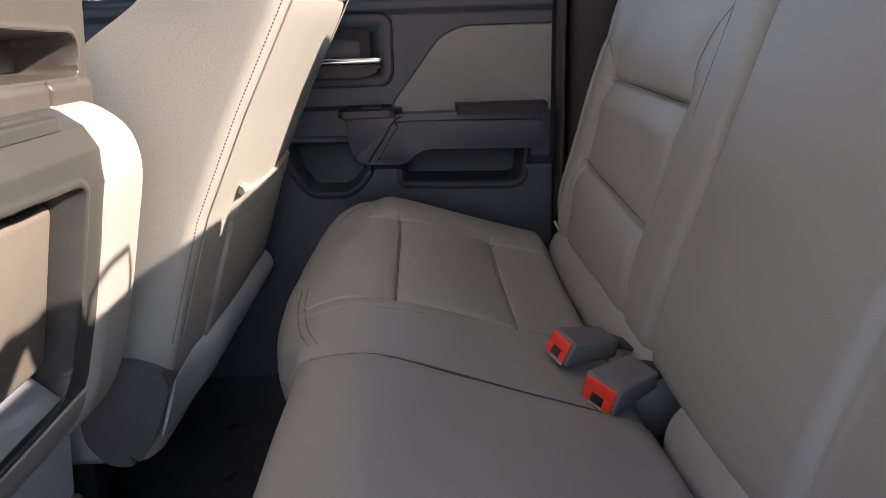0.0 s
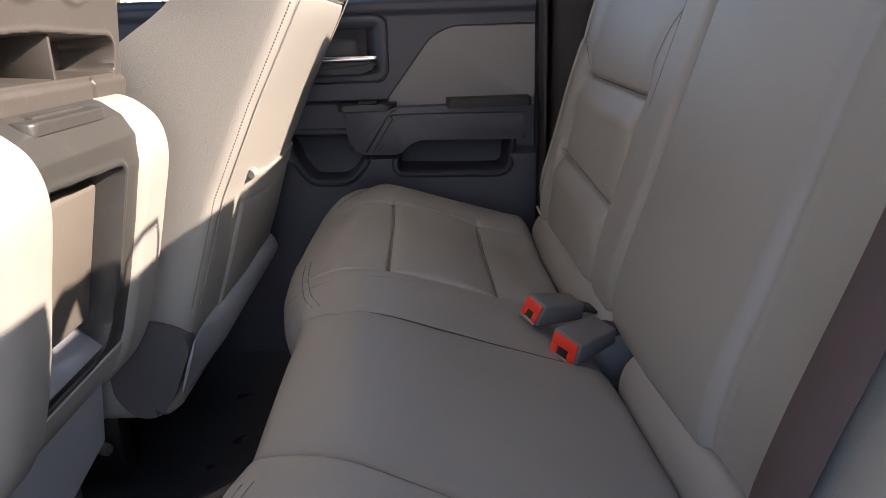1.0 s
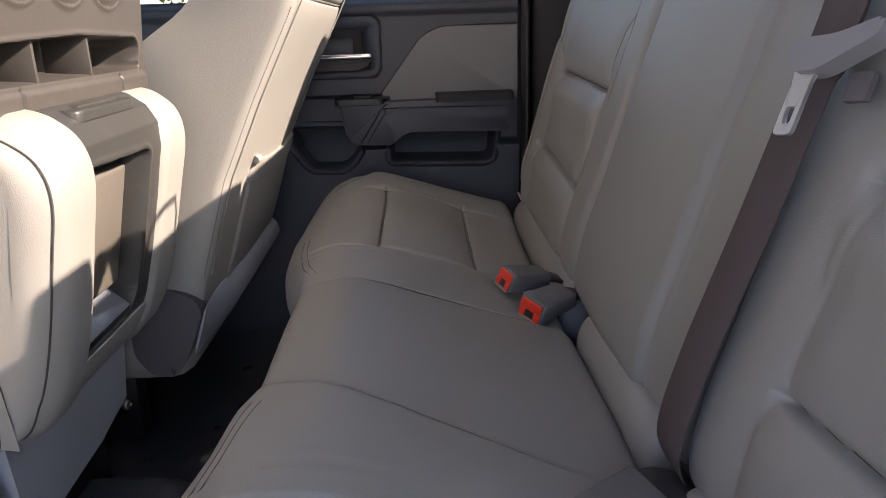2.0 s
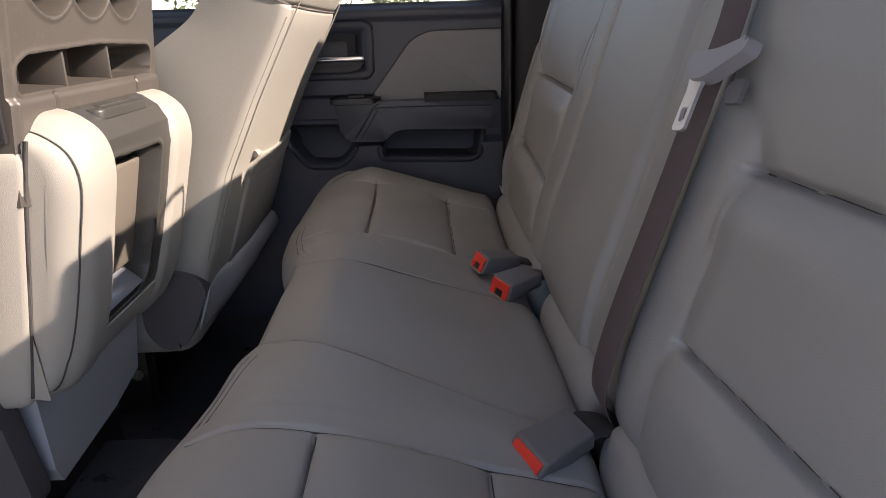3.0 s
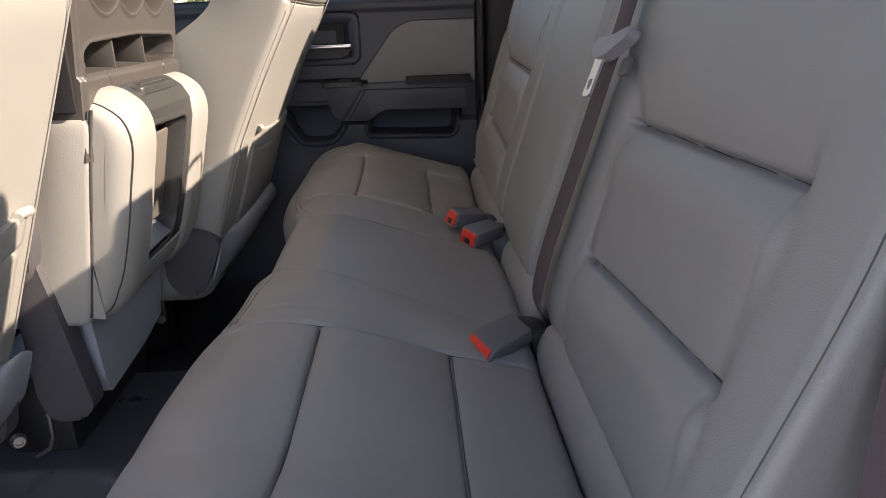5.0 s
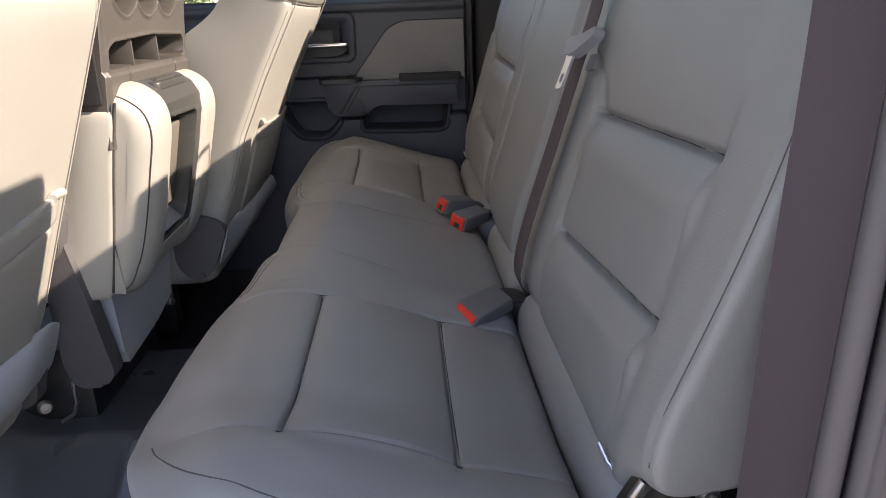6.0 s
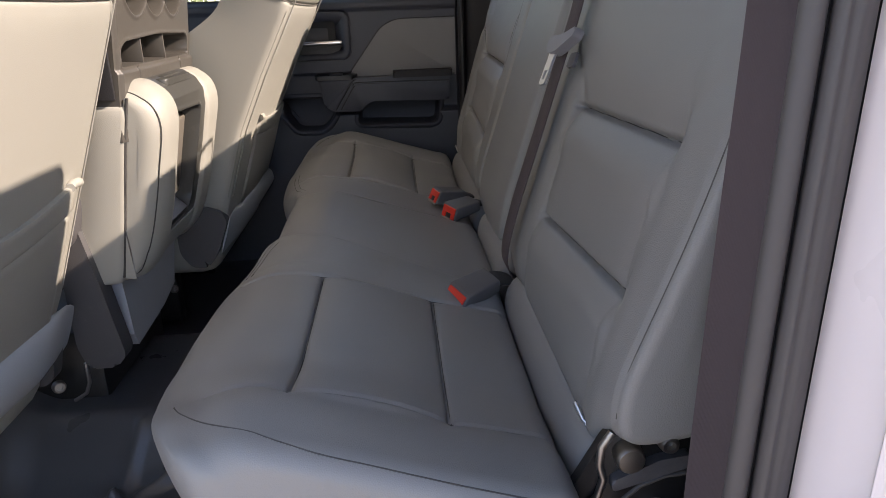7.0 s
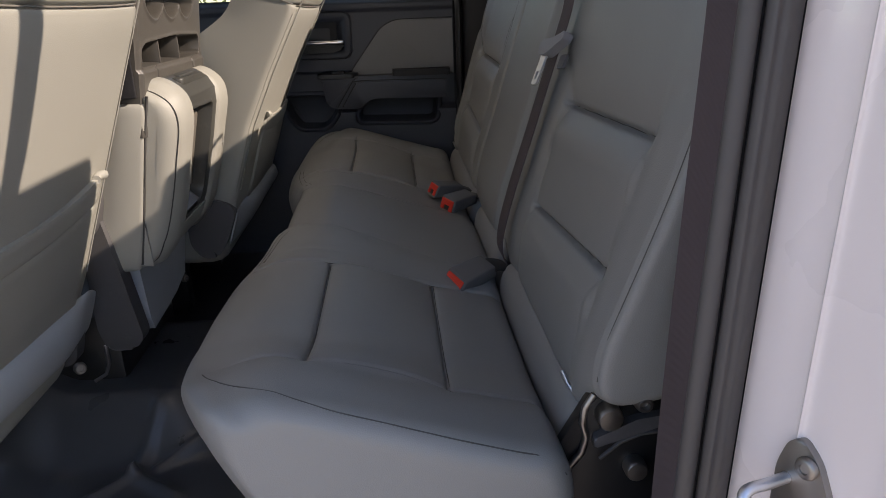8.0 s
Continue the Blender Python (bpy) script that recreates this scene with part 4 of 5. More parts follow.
        rings.append([at(y, mid + hh * math.sin(a), 0.002 + (0.003 + (0.015 if s > 0 else 0.019) * smooth(0.0, 0.3, q)) * math.cos(a) * (0.6 + 0.4 * smooth(0, 0.2, q))) for a in np.linspace(0, 2 * math.pi, 20, endpoint=False)])
    loft("lower_trim", rings, M_TRIM_PALE, seat, "pale grey hard plastic lower edge")
    # recliner cover on the inner side
    cx = B.x - 0.125
    if s < 0:
        ol = fillet([(cx - 0.052, 0.385), (cx - 0.040, 0.285), (cx - 0.008, 0.268), (cx + 0.026, 0.274), (cx + 0.044, 0.35), (cx + 0.024, 0.40), (cx - 0.03, 0.41)], 0.032, 9)
    else:
        ol = fillet([(cx - 0.046, 0.395), (cx - 0.044, 0.315), (cx - 0.022, 0.286), (cx + 0.009, 0.286), (cx + 0.030, 0.318), (cx + 0.054, 0.376), (cx + 0.046, 0.398), (cx + 0.012, 0.410)], 0.014, 6)
    slab("recliner_cover", ol, lambda u, v, d: Vector((u, inner + s * cover - s * d, v)), 0.028, M_PLASTIC_DARK, seat, "dark plastic recliner cover", bevel=0.014, seg=5)
    # seat cushion, and the rails under it
    box("seat_cushion", (B.x - 0.62, min(inner, outer) + 0.015, 0.26), (B.x - 0.10, max(inner, outer) - 0.015, 0.44), M_VINYL_FRONT, seat, "light grey vinyl seat cushion", bevel=0.04, seg=4)
    for y in (inner + s * 0.12, outer - s * 0.10):
        box("seat_rail", (B.x - 0.58, y - 0.02, 0.13), (B.x - 0.22, y + 0.02, 0.262), M_BLACK, seat, "black steel seat rail", bevel=0.005)
    return seat


seat_back(-0.190, -0.665, 0.0, "light grey vinyl driver's seat with a map pocket behind")
seat_back(0.226, 0.745, 0.135, "light grey vinyl passenger seat set further back, with map pocket", bow=(0.0, -0.003, -0.008, 0.002, 0.018, 0.035), pocket=(0.105, 0.06, 0.562), cover=0.022)


# ---- centre seat with its folded storage back ----
def centre_unit():
    c = thing("centre_console_seat", None, "taupe plastic and vinyl centre seat back with storage tray", "centre console")
    # upright plastic panel with open bins
    ny, nz = 270, 230
    Y, Z = np.meshgrid(np.linspace(-0.160, 0.192, ny), np.linspace(0.60, 0.88, nz), indexing='ij')
    base = -0.252 + 0.10 * (Z - 0.70)
    R = np.zeros_like(Y)
    bin_ = fillet([(-0.150, 0.697), (0.168, 0.697), (0.170, 0.724), (0.160, 0.731), (0.02, 0.735), (-0.13, 0.729), (-0.150, 0.720)], 0.007)
    s = inside(bin_, Y, Z)
    R -= 0.05 * smooth(0.0, 0.004, s)
    R += 0.0012 * np.exp(-((s + 0.002) / 0.002) ** 2)
    # scalloped opening above
    scallop = []
    for k in range(91):
        q = k / 90
        scallop.append((-0.122 + 0.258 * q, 0.783 - 0.022 * abs(math.sin(3 * math.pi * q)) ** 0.7))
    scallop += [(0.136, 0.84), (-0.122, 0.84)]
    s = inside(scallop, Y, Z)
    R -= 0.045 * smooth(0.0, 0.005, s)
    R += 0.002 * np.exp(-((s + 0.002) / 0.003) ** 2)
    # step under the bins, with two notches
    R += 0.004 * smooth(0.695, 0.688, Z)
    for yn in (-0.089, 0.112):
        R -= 0.006 * np.exp(-((Y - yn) / 0.0025) ** 4) * smooth(0.697, 0.688, Z)
    X = base + R
    edge = np.minimum(Y + 0.160, 0.192 - Y)
    X = X - 0.006 * smooth(0.006, 0.0, edge)
    verts = [(X[i, j], Y[i, j], Z[i, j]) for i in range(ny) for j in range(nz)]
    faces = grid_faces(ny, nz)
    n0 = len(verts)
    ring = [i * nz for i in range(ny)] + [(ny - 1) * nz + j for j in range(1, nz)] + [i * nz + nz - 1 for i in range(ny - 2, -1, -1)] + [j for j in range(nz - 2, 0, -1)]
    verts += [(-0.36 + 0.10 * (verts[k][2] - 0.70), verts[k][1], verts[k][2]) for k in ring]
    m = len(ring)
    for i in range(m):
        k = (i + 1) % m
        faces.append((ring[i], ring[k], n0 + k, n0 + i))
    faces.append(tuple(n0 + i for i in range(m)))
    sheet("storage_panel", verts, faces, M_PLASTIC, c, "dusty taupe plastic panel with open bins", 40)
    for y in (-0.055, 0.051):
        box("bin_divider", (-0.298, y - 0.0022, 0.694), (-0.2535, y + 0.0022, 0.738), M_PLASTIC, c, "thin plastic divider", bevel=0.001)
    bolt("panel_screw", (-0.2525, -0.151, 0.706), (1, 0, 0), 0.0035, 0.002, M_PLASTIC, c)

    # padded strips on each side of a plastic spine
    def rear_face(z):
        return np.interp(z, [0.385, 0.388, 0.394, 0.405, 0.42, 0.45, 0.50, 0.56, 0.61, 0.635, 0.652, 0.664, 0.670], [-0.318, -0.300, -0.286, -0.274, -0.265, -0.252, -0.237, -0.222, -0.211, -0.212, -0.222, -0.240, -0.262])

    def pad(y0, y1, grow, mat, label, name, drop=0.0, back=0.0, r=0.018, low=0.385, front=-0.345, tall=0.681):
        ctrl = [(float(rear_face(z)), z) for z in (0.385, 0.394, 0.42, 0.45, 0.50, 0.56, 0.61, 0.64, 0.658, 0.668)]
        o = spline(ctrl + [((-0.262 + front) / 2, 0.671), (front + 0.008, 0.668), (front, 0.655), (front, 0.60), (front, 0.53), (front, 0.46), (front, 0.40), (front + 0.004, 0.389), (-0.322, 0.385)], 160)
        o[:, 1] = low + (o[:, 1] - 0.385) * (tall - low) / 0.285
        o = o + np.array((grow - back, -drop))
        mid = np.array(((front - 0.235) / 2 - back, (low + tall) / 2 - drop))
        bend = [(r * (1 - math.cos(a)), r * (1 - math.sin(a))) for a in np.linspace(0, math.pi / 2, 11)]
        back_bend = [(0.018 * (1 - math.cos(a)), 0.018 * (1 - math.sin(a))) for a in np.linspace(0, math.pi / 2, 11)]
        rings = [[(p[0] + ins * np.clip((mid[0] - p[0]) / 0.03, -1, 1) * 0.8, y0 + e, mid[1] + (p[1] - mid[1]) * (1 - min(ins, 0.012) / 0.14)) for p in o] for e, ins in bend]
        rings += [[(p[0] + ins * np.clip((mid[0] - p[0]) / 0.03, -1, 1) * 0.8, y1 - e, mid[1] + (p[1] - mid[1]) * (1 - min(ins, 0.012) / 0.14)) for p in o] for e, ins in back_bend[::-1]]
        lean_in = 0.020 if y0 < 0 else 0.0
        rings = [[(p[0], p[1] + lean_in * smooth(0.66, 0.39, p[2]), p[2]) for p in q] for q in rings]
        edge = [q for q in rings[5] if q[0] > -0.318 and q[2] > low + 0.012]
        return loft(name, rings, mat, c, label, angle=55), edge
    near_pad, sewn = pad(-0.157, -0.074, 0.004, M_VINYL_FRONT, "light grey vinyl pad with sewn edge", "side_pad", r=0.042)
    pad(0.098, 0.179, 0.004, M_VINYL_FRONT, "light grey vinyl pad", "side_pad", drop=0.002, back=0.002)
    lean_near = lambda v: 0.020 * float(smooth(0.66, 0.39, v))
    edge_x = lambda v: -0.243 - 0.058 * (0.672 - v) / 0.275
    rings = []
    for z, k in ((0.392, 0.55), (0.394, 0.75), (0.399, 0.92), (0.408, 1), (0.46, 1), (0.52, 1), (0.58, 1), (0.63, 1), (0.641, 0.93), (0.647, 0.78), (0.650, 0.5)):
        e, y0, t = edge_x(z) - 0.003, -0.145 + lean_near(z), 0.018
        inset = (1 - k) * 0.012
        prof = [(-0.46, y0), (e - 0.02, y0), (e - inset, y0 - 0.002), (e - inset, y0 - t + 0.007), (e - 0.002 - inset, y0 - t + 0.003 + inset), (e - 0.007 - inset, y0 - t + inset * 0.8), (e - 0.05, y0 - t + inset * 0.8), (-0.46, y0 - t + inset * 0.8)]
        rings.append([(x, y, z + 0.06 * max(0.0, -0.262 - x) ** 1.2 * float(smooth(0.55, 0.65, z))) for x, y in prof])
    loft("side_bolster", rings, M_VINYL_FRONT, c, "light grey vinyl side bolster", angle=50)
    # dark tube put in for the shade of the gap beside the bolster
    tube("joint", [(edge_x(z) - 0.004, -0.1575 + lean_near(z), z) for z in np.linspace(0.402, 0.658, 40)], 0.0022, M_SEAM, c, "dark tube that paints the shade in the gap between pads", sides=6)
    # the vinyl that joins both pads below the spine
    rings = []
    for y in np.linspace(-0.090, 0.120, 8):
        rings.append([(float(rear_face(z)) - 0.002, y, z + 0.001) for z in np.linspace(0.387, 0.438, 14)] + [(-0.264, y, 0.443), (-0.33, y, 0.443), (-0.33, y, 0.388)])
    loft("lower_pad", rings, M_VINYL_FRONT, c, "light grey vinyl below the recess", angle=50)
    # spine with a deep recess
    nyy, nzz = 120, 170
    Y, Z = np.meshgrid(np.linspace(-0.078, 0.104, nyy), np.linspace(0.432, 0.677, nzz), indexing='ij')
    X = rear_face(0.385 + (Z - 0.385) * 0.285 / 0.296) - 0.004
    rec = fillet([(-0.074, 0.446), (0.050, 0.446), (0.066, 0.470), (0.067, 0.622), (-0.074, 0.626)], 0.010)
    s = inside(rec, Y, Z)
    X = X + (-0.030 * smooth(0.0, 0.004, s)) + 0.0012 * np.exp(-((s + 0.003) / 0.0025) ** 2)
    verts = [(X[i, j], Y[i, j], Z[i, j]) for i in range(nyy) for j in range(nzz)]
    faces = grid_faces(nyy, nzz)
    n0 = len(verts)
    ring = [i * nzz for i in range(nyy)] + [(nyy - 1) * nzz + j for j in range(1, nzz)] + [i * nzz + nzz - 1 for i in range(nyy - 2, -1, -1)] + [j for j in range(nzz - 2, 0, -1)]
    verts += [(-0.34, verts[k][1], verts[k][2]) for k in ring]
    m = len(ring)
    for i in range(m):
        k = (i + 1) % m
        faces.append((ring[i], ring[k], n0 + k, n0 + i))
    faces.append(tuple(n0 + i for i in range(m)))
    sheet("spine", verts, faces, M_SPINE, c, "taupe plastic spine with a deep recess", 40)
    box("recess_panel", (-0.270, -0.062, 0.480), (-0.2525, 0.062, 0.612), M_RECESS, c, "tan-grey plastic panel in the recess", bevel=0.006, seg=3, turn=Matrix.Rotation(0.22, 4, 'Y'))
    # sloping lower face of the recess, its sky reflection painted by colour
    box("recess_tray", (-0.015, -0.062, -0.003), (0.015, 0.054, 0.003), M_TRAY, c, "smooth tray floor with the sky's reflection put into its blue-grey colour", bevel=0.002, turn=Matrix.Rotation(0.75, 4, 'Y'), at=Vector((-0.268, -0.004, 0.464)))
    # latch on top
    slab("latch_frame", fillet([(-0.275, -0.055), (-0.225, -0.055), (-0.225, 0.075), (-0.275, 0.075)], 0.012), lambda u, v, d: Vector((u, v, 0.663 + d)), 0.010, M_SPINE, c, "plastic latch surround", bevel=0.003)
    box("latch", (-0.262, -0.030, 0.671), (-0.236, 0.055, 0.6755), M_SPINE, c, "dark release latch", bevel=0.002)
    # sewn line round the side of the nearest pad
    tube("piping", [(q[0] + 0.0006, q[1] - 0.0006, q[2]) for q in sewn], 0.0009, M_SEAM, c, "dark sewn edge", sides=6)
    # dark side of the storage panel
    box("side_cover", (-0.362, -0.166, 0.656), (-0.262, -0.1605, 0.885), M_DOOR_SOFT, c, "dark plastic side cover", bevel=0.002)
    # vinyl skirt below, in the pale trim colour to paint in missing light
    verts = [(-0.325, -0.100, 0.40), (-0.325, 0.19, 0.40), (-0.352, 0.215, 0.262), (-0.338, 0.10, 0.262), (-0.322, -0.082, 0.270), (-0.320, -0.098, 0.294)]
    b_ = [(x - 0.05, y, z) for x, y, z in verts]
    n = len(verts)
    faces = [tuple(range(n)), tuple(range(n, 2 * n))[::-1]] + [(i, n + i, n + (i + 1) % n, (i + 1) % n) for i in range(n)]
    sheet("skirt", verts + b_, faces, M_TRIM_PALE, c, "grey skirt, paler to stand in for light it should catch", 30)
    # plastic bracket cover beside it
    ol = fillet([(-0.380, 0.500), (-0.348, 0.497), (-0.333, 0.40), (-0.318, 0.282), (-0.334, 0.263), (-0.376, 0.262), (-0.386, 0.30)], 0.010)
    slab("bracket_cover", ol, lambda u, v, d: Vector((u, -0.112 - d - 0.018 * (v - 0.26) / 0.24, v)), 0.034, M_PLASTIC_DARK, c, "charcoal plastic bracket cover", bevel=0.005, seg=3)
    slab("recliner_disc", fillet([(-0.405, 0.62), (-0.345, 0.60), (-0.335, 0.52), (-0.350, 0.46), (-0.40, 0.45)], 0.02), lambda u, v, d: Vector((u, -0.150 - d, v)), 0.028, M_PLASTIC_DARK, c, "rounded charcoal recliner cover", bevel=0.008, seg=4)
    bolt("floor_bolt", (-0.360, 0.224, 0.245), (1, -0.6, 0.1), 0.008, 0.010, M_ZINC, c, "zinc bolt head")
    box("mount", (-0.52, -0.09, 0.14), (-0.38, 0.20, 0.30), M_BLACK, c, "black steel mount", bevel=0.01)
    bolt("rail_bolt", (-0.436, -0.128, 0.228), (0.6, -0.8, 0.1), 0.010, 0.010, M_ZINC, c, "zinc bolt head")
    tube("rail_wire", [(-0.385, -0.135, 0.268), (-0.385, -0.135, 0.235), (-0.392, -0.137, 0.218), (-0.41, -0.14, 0.208)], 0.003, M_ZINC, c, "bent wire", sides=6)
    return c


centre_unit()


# ---- belts ----
def buckle(corner, across, along, label, slope=0.4):
    """A buckle: corner is the upper end of its red face, across runs over that face, along runs back to the webbing; slope: how far its foot stands forward."""
    bk = thing("seat_belt_buckle", None, label, "buckle", group="seat belt buckles")
    w = Vector(across).normalized()
    a = Vector(along)
    a = (a - w * a.dot(w)).normalized()
    h = a.cross(w).normalized()
    if h.z < 0:
        h = -h
    m = Matrix((w, a, h)).transposed().to_4x4()
    m.translation = Vector(corner)
    W, L, H = 0.0435, 0.053, 0.025
    bm = bmesh.new()
    bmesh.ops.create_cube(bm, size=1)
    bmesh.ops.transform(bm, matrix=Matrix.Translation((W / 2, L / 2, -H / 2)) @ Matrix.Diagonal((W, L, H, 1)), verts=bm.verts)
    for v in bm.verts:
        if v.co.y > L * 0.9:
            v.co.x = W / 2 + (v.co.x - W / 2) * 0.86
            v.co.z = -H / 2 + (v.co.z + H / 2) * 0.8
        else:
            v.co.y += v.co.z * slope
    bmesh.ops.bevel(bm, geom=list(bm.edges), offset=0.0030, segments=3, profile=0.5, affect='EDGES')
    bmesh.ops.transform(bm, matrix=m, verts=bm.verts)
    housing = part("housing", bm, M_BUCKLE, bk, "worn charcoal plastic housing")

    def plate(name, x0, x1, z0, z1, d0, d1, mat, label=""):
        bm = bmesh.new()
        bmesh.ops.create_cube(bm, size=1)
        bmesh.ops.transform(bm, matrix=Matrix.Translation(((x0 + x1) / 2, -(d0 + d1) / 2, (z0 + z1) / 2)) @ Matrix.Diagonal((x1 - x0, abs(d1 - d0), z1 - z0, 1)), verts=bm.verts)
        bmesh.ops.bevel(bm, geom=list(bm.edges), offset=0.0006, segments=2, profile=0.5, affect='EDGES')
        for v in bm.verts:
            v.co.y += v.co.z * slope
        bmesh.ops.transform(bm, matrix=m, verts=bm.verts)
        part(name, bm, mat, housing, label)
    # red push button with a notch over the slot
    plate("button", 0.004, W - 0.004, -0.013, -0.0025, -0.003, 0.0018, M_RED, "red push button")
    plate("button_end", 0.004, 0.014, -0.022, -0.013, -0.003, 0.0018, M_RED, "red push button")
    plate("button_end", W - 0.014, W - 0.004, -0.022, -0.013, -0.003, 0.0018, M_RED, "red push button")
    plate("slot", 0.0145, W - 0.0145, -0.0215, -0.0135, -0.003, 0.0006, M_BLACK, "dark slot")
    plate("slot_lip", 0.004, W - 0.004, -0.0255, -0.0225, -0.003, 0.0012, M_ZINC, "steel slot lip")
    # webbing to the seat
    p0 = m @ Vector((W / 2, L - 0.004, -H / 2))
    p1 = p0 + a * 0.012 + Vector((0.004, 0, -0.002))
    p2 = p1 + a * 0.010 + Vector((0.014, 0.0, -0.012))
    p3 = p2 + Vector((0.022, 0.004, -0.03))
    pts = spline([p0, p1, p2, p3], 14)
    strap("stalk", [tuple(p) for p in pts], [tuple(w)] * 14, 0.034, 0.004, M_RUBBER, bk, "black webbing stalk")
    return bk


buckle((0.163, -0.249, 0.410), (0.502, -0.828, -0.249), (0.861, 0.452, 0.231), "charcoal seat belt buckle with red button lying on the cushion", slope=0.95)
buckle((0.181, 0.141, 0.417), (0.518, -0.845, -0.133), (0.855, 0.505, 0.121), "charcoal seat belt buckle with red button, scuffed on top")
buckle((0.166, 0.224, 0.427), (0.30, -0.95, -0.06), (0.95, 0.30, -0.08), "charcoal seat belt buckle with red button, turned aside")


def centre_belt():
    bl = thing("seat_belt", None, "brown seat belt webbing hanging over the backrest with a steel tongue", "seat belt", group="seat belts")
    pts = spline([(0.268, -0.206, 0.380), (0.250, -0.208, 0.400), (0.241, -0.216, 0.435), (0.254, -0.222, 0.50), (0.284, -0.228, 0.60), (0.310, -0.229, 0.685), (0.332, -0.224, 0.75), (0.352, -0.200, 0.82), (0.390, -0.145, 0.91), (0.42, -0.11, 0.945), (0.47, -0.09, 0.935)], 50)
    ways = [(-0.02, 1.0, 0.0)] * 50
    strap("webbing", [tuple(p) for p in pts], ways, 0.046, 0.0016, M_BELT, bl, "dark brown ribbed webbing")
    # tongue: plastic grip across the webbing and the steel blade that hangs from it
    w = Vector((-0.25, 0.955, -0.13)).normalized()
    c = Vector((0.315, -0.259, 0.710))
    d = Vector((-0.42, -0.10, -0.90))
    d = (d - w * d.dot(w)).normalized()
    n = w.cross(d).normalized()
    if n.x > 0:
        n = -n
    pl = lambda u, v, q: c + w * u + d * v + n * q
    slab("grip", fillet([(-0.031, -0.013), (-0.031, -0.002), (-0.010, 0.008), (0.006, 0.016), (0.026, 0.015), (0.033, 0.002), (0.031, -0.007), (0.0, -0.006)], 0.009, 8), pl, 0.013, M_GRIP, bl, "grey plastic tongue grip", bevel=0.0045, seg=4)
    frame_wall("blade", fillet([(0.008, 0.006), (0.030, 0.006), (0.0265, 0.018), (0.0265, 0.054), (0.0115, 0.054), (0.0115, 0.018)], 0.004), fillet([(0.0155, 0.036), (0.0225, 0.036), (0.0225, 0.047), (0.0155, 0.047), (0.0155, 0.043), (0.0155, 0.040)], 0.0015), lambda u, v, q: pl(u, v, q + 0.005), 0.003, M_STEEL, "", parent=bl)
    slab("belt_stop", fillet([(-0.014, 0.010), (0.002, 0.010), (0.002, 0.028), (-0.014, 0.028)], 0.002), lambda u, v, q: c + Vector((0.006, -0.004, -0.002)) + w * u + d * v + n * (q - 0.004), 0.004, M_BUCKLE, bl, "small webbing stop", bevel=0.001)
    return bl


centre_belt()


def side_belt():
    bl = thing("seat_belt", None, "brown seat belt webbing hanging straight beside the door opening", "seat belt", group="seat belts")
    pts = spline([(0.310, -0.737, 0.12), (0.310, -0.737, 0.30), (0.312, -0.737, 0.42), (0.319, -0.736, 0.60), (0.327, -0.734, 0.77), (0.345, -0.695, 0.89), (0.362, -0.648, 1.01), (0.368, -0.642, 1.14), (0.374, -0.642, 1.27)], 40)
    strap("webbing", [tuple(p) for p in pts], [(0.6, -0.8, 0)] * 20 + [(0.6 - 0.03 * k, -0.8 - 0.01 * k, 0) for k in range(20)], 0.047, 0.0016, M_BELT, bl, "dark brown ribbed webbing")
    box("guide", (0.355, -0.69, 1.26), (0.395, -0.60, 1.30), M_BUCKLE, bl, "plastic belt guide", bevel=0.006)
    return bl


side_belt()


# ---- hinge at the near end of the bench ----
def hinge():
    h = thing("hinge_bracket", None, "black steel seat hinge bracket with bolts at the bench end", "bracket")
    slab("plate", fillet([(0.225, 0.19), (0.36, 0.19), (0.36, 0.405), (0.31, 0.425), (0.262, 0.43), (0.245, 0.40), (0.228, 0.37)], 0.012), lambda u, v, d: Vector((u, -0.640 - d, v)), 0.012, M_BLACK, h, "black painted hinge plate", bevel=0.003)
    tube("plate_rim", [(0.228, -0.656, 0.20), (0.229, -0.656, 0.335), (0.236, -0.657, 0.352), (0.252, -0.657, 0.372), (0.256, -0.657, 0.388), (0.252, -0.657, 0.402), (0.254, -0.657, 0.418), (0.262, -0.656, 0.430)], 0.0035, M_ZINC, h, "bare steel edge", sides=8)
    slab("arm", fillet([(0.262, 0.378), (0.325, 0.397), (0.325, 0.408), (0.30, 0.405), (0.262, 0.388)], 0.003), lambda u, v, d: Vector((u, -0.652 - d, v)), 0.010, M_PLASTIC_DARK, h, "dark steel hinge arm", bevel=0.002)
    tube("cable", [(0.268, -0.66, 0.366), (0.285, -0.661, 0.382), (0.305, -0.661, 0.390), (0.33, -0.66, 0.391)], 0.002, M_RUBBER_GREY, h, "thin cable", sides=6)
    bolt("pivot_bolt", (0.275, -0.652, 0.409), (0, -1, 0), 0.0118, 0.016, M_ZINC, h, "round steel pivot", flat=True)
    bolt("pivot_bolt", (0.303, -0.652, 0.425), (0, -1, 0), 0.0085, 0.022, M_ZINC, h, "round steel pivot")
    bolt("pivot_bolt", (0.302, -0.652, 0.352), (0, -1, 0), 0.0105, 0.014, M_ZINC, h, "round steel pivot", flat=True)
    for y, sg in ((-0.600, -1), (0.655, 1)):
        tube("wire_clip", [(0.249, y + 0.012, 0.418), (0.253, y, 0.408), (0.259, y - 0.008, 0.402), (0.264, y - 0.012, 0.402)], 0.0022, M_STEEL, h, "bright wire clip", sides=6)
    for ob in h.children:
        ob.data.transform(Matrix.Translation((-0.003, -0.010, 0.006)))
    return h


hinge()


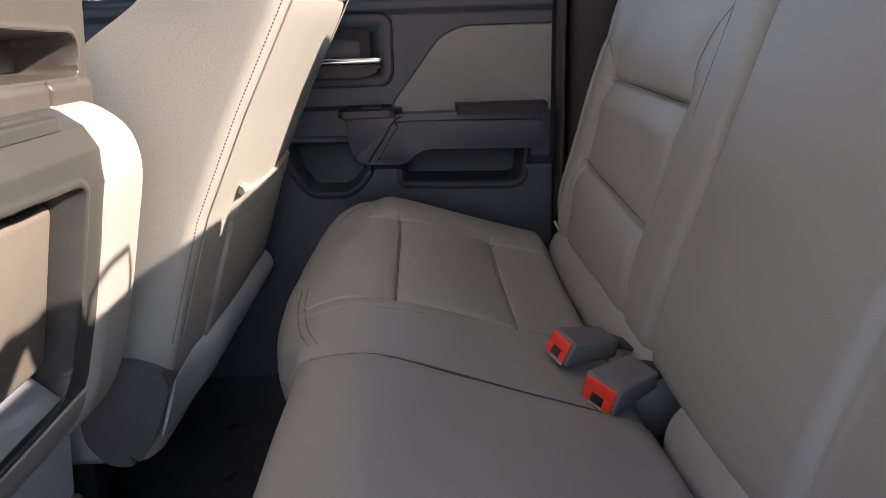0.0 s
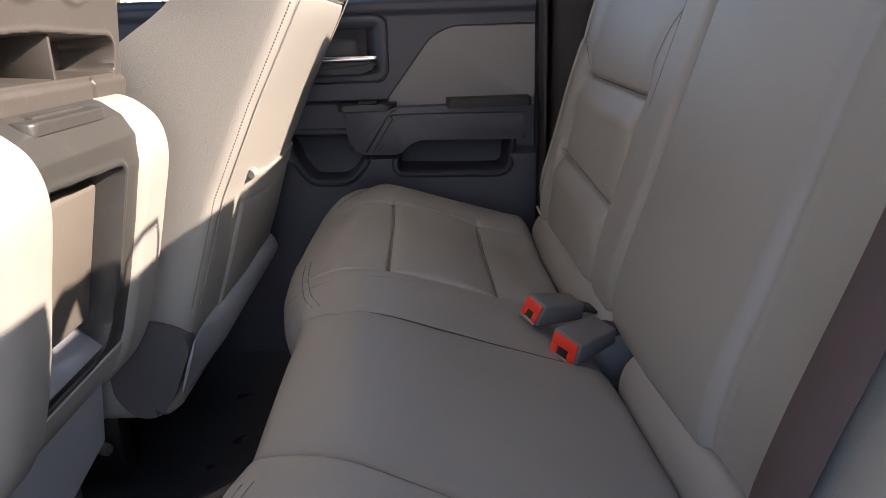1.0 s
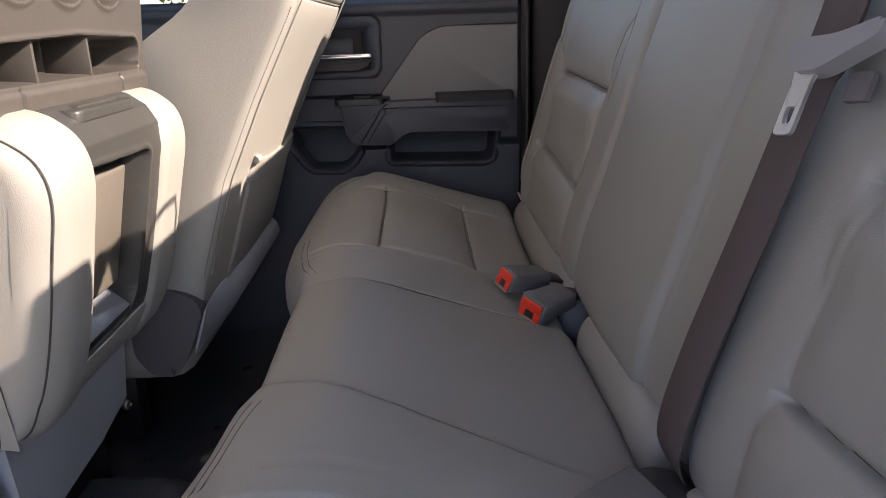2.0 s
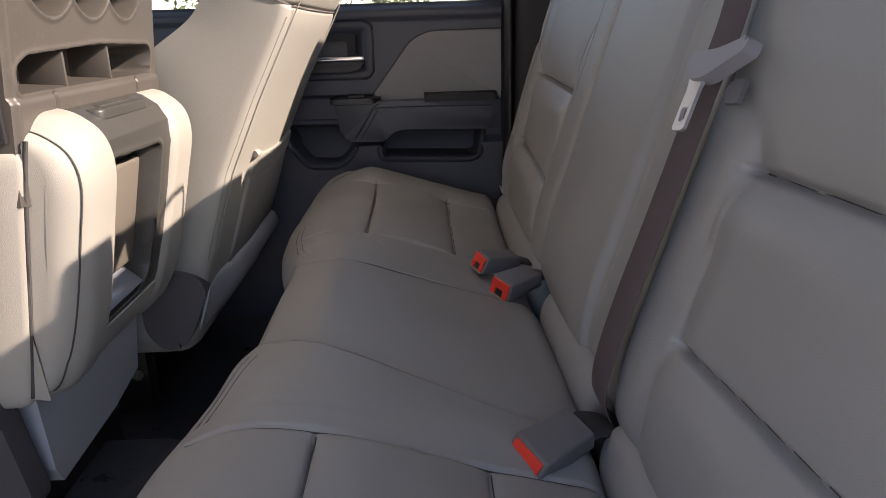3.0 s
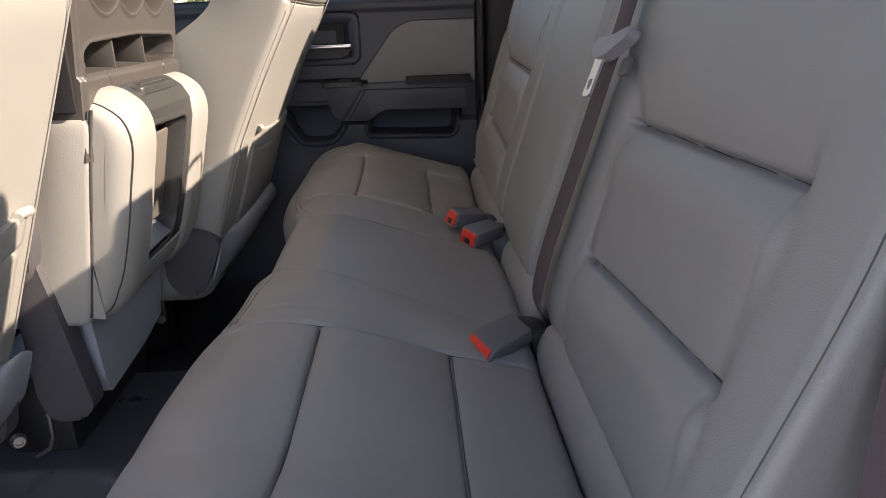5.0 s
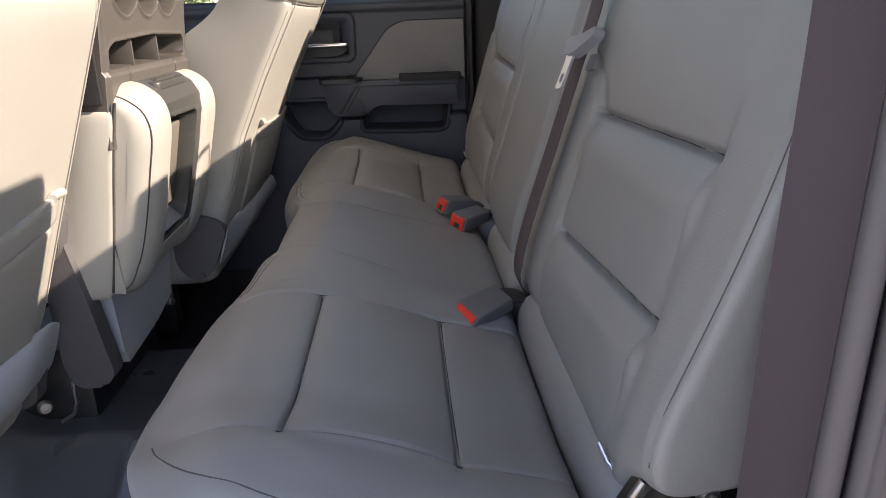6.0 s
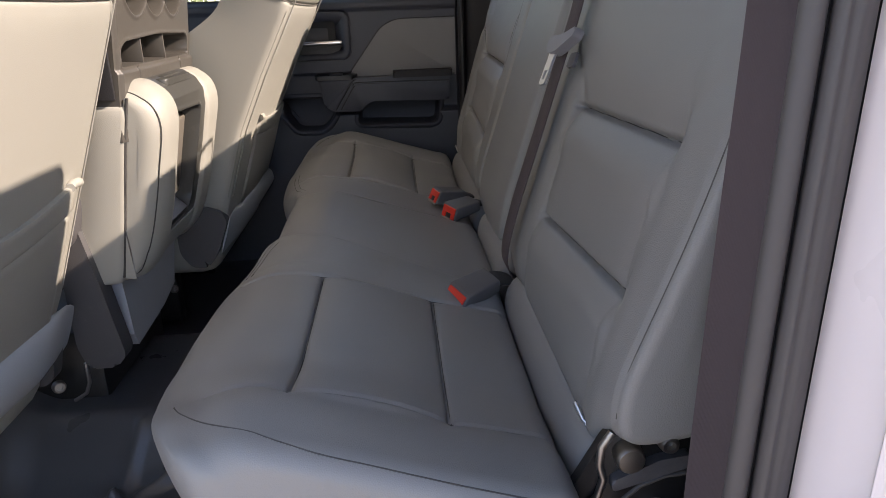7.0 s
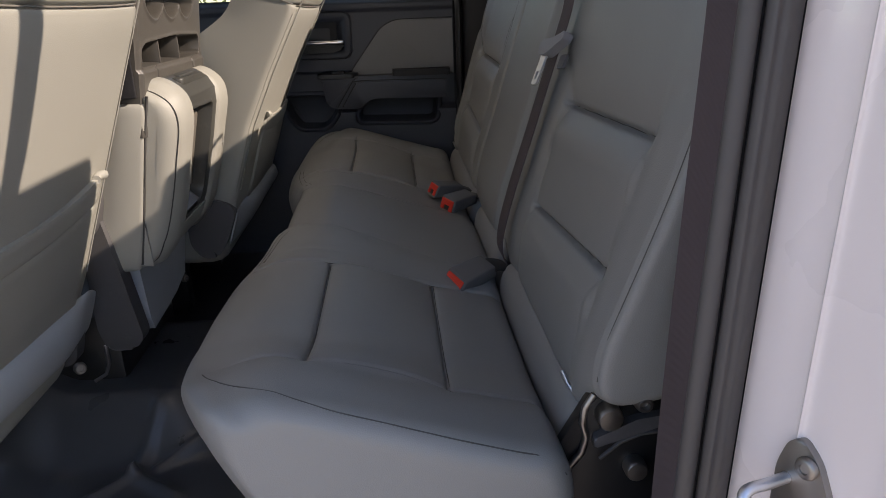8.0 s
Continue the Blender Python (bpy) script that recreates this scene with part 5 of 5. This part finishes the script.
# ---- outside ----
def leaves(name, mid, size, count, seed, parent=None, label=""):
    """A crown of many small leaf blades gathered in clumps."""
    rnd = random.Random(seed)
    clumps = [(rnd.gauss(0, 0.42), rnd.gauss(0, 0.42), rnd.gauss(0, 0.40)) for _ in range(26)]
    verts, faces = [], []
    for k in range(count):
        c = clumps[k % len(clumps)]
        p = Vector([mid[i] + size[i] * (c[i] + rnd.gauss(0, 0.16)) for i in range(3)])
        a = Vector((rnd.uniform(-1, 1), rnd.uniform(-1, 1), rnd.uniform(-1, 1))).normalized() * rnd.uniform(0.06, 0.13)
        b_ = a.orthogonal().normalized() * a.length * 0.45
        i = len(verts)
        verts += [p - a, p + b_, p + a, p - b_]
        faces.append((i, i + 1, i + 2, i + 3))
    me = bpy.data.meshes.new(name)
    me.from_pydata([tuple(v) for v in verts], [], faces)
    me.materials.append(M_LEAF)
    ob = new(name, me)
    ob.parent = parent
    if label:
        ob["label"] = label
    return ob


def outside():
    g = sheet("ground", [(-800, -800, -0.72), (800, -800, -0.72), (800, 800, -0.72), (-800, 800, -0.72)], [(0, 1, 2, 3)], M_ASPHALT, None)
    tagged(g, "pale sunlit concrete car park", "ground", kind="structure")
    rnd = random.Random(5)
    for k in range(7):
        x, y = -16 + 5.2 * k + rnd.uniform(-1, 1), 19 + rnd.uniform(-2, 3)
        t = thing("tree", None, "leafy green tree beyond the car park", "tree", group="trees")
        h = rnd.uniform(2.2, 2.8)
        rings = [[(x + r * math.cos(a), y + r * math.sin(a), -0.72 + z) for a in np.linspace(0, 2 * math.pi, 9, endpoint=False)] for z, r in ((0, 0.22), (0.4, 0.16), (h * 0.6, 0.13), (h, 0.09), (h + 1.2, 0.04))]
        loft("trunk", rings, M_BARK, t, "brown bark")
        for q in range(4):
            an = q * 1.57 + rnd.uniform(-.4, .4)
            tube("limb", [(x, y, h * 0.75 - 0.72 + 0.2 * q), (x + 0.6 * math.cos(an), y + 0.6 * math.sin(an), h), (x + 1.2 * math.cos(an), y + 1.2 * math.sin(an), h + 0.8)], 0.05, M_BARK, t, sides=6)
        leaves("crown", (x, y, h + 0.8), (2.6, 2.6, 2.0), 5200, 40 + k, t, "uneven green leaves")
    hd = leaves("hedge", (0, 15, 0.0), (22, 0.7, 0.8), 26000, 91)
    tagged(hd, "low green hedge along the car park", "hedge", kind="stuff")


outside()
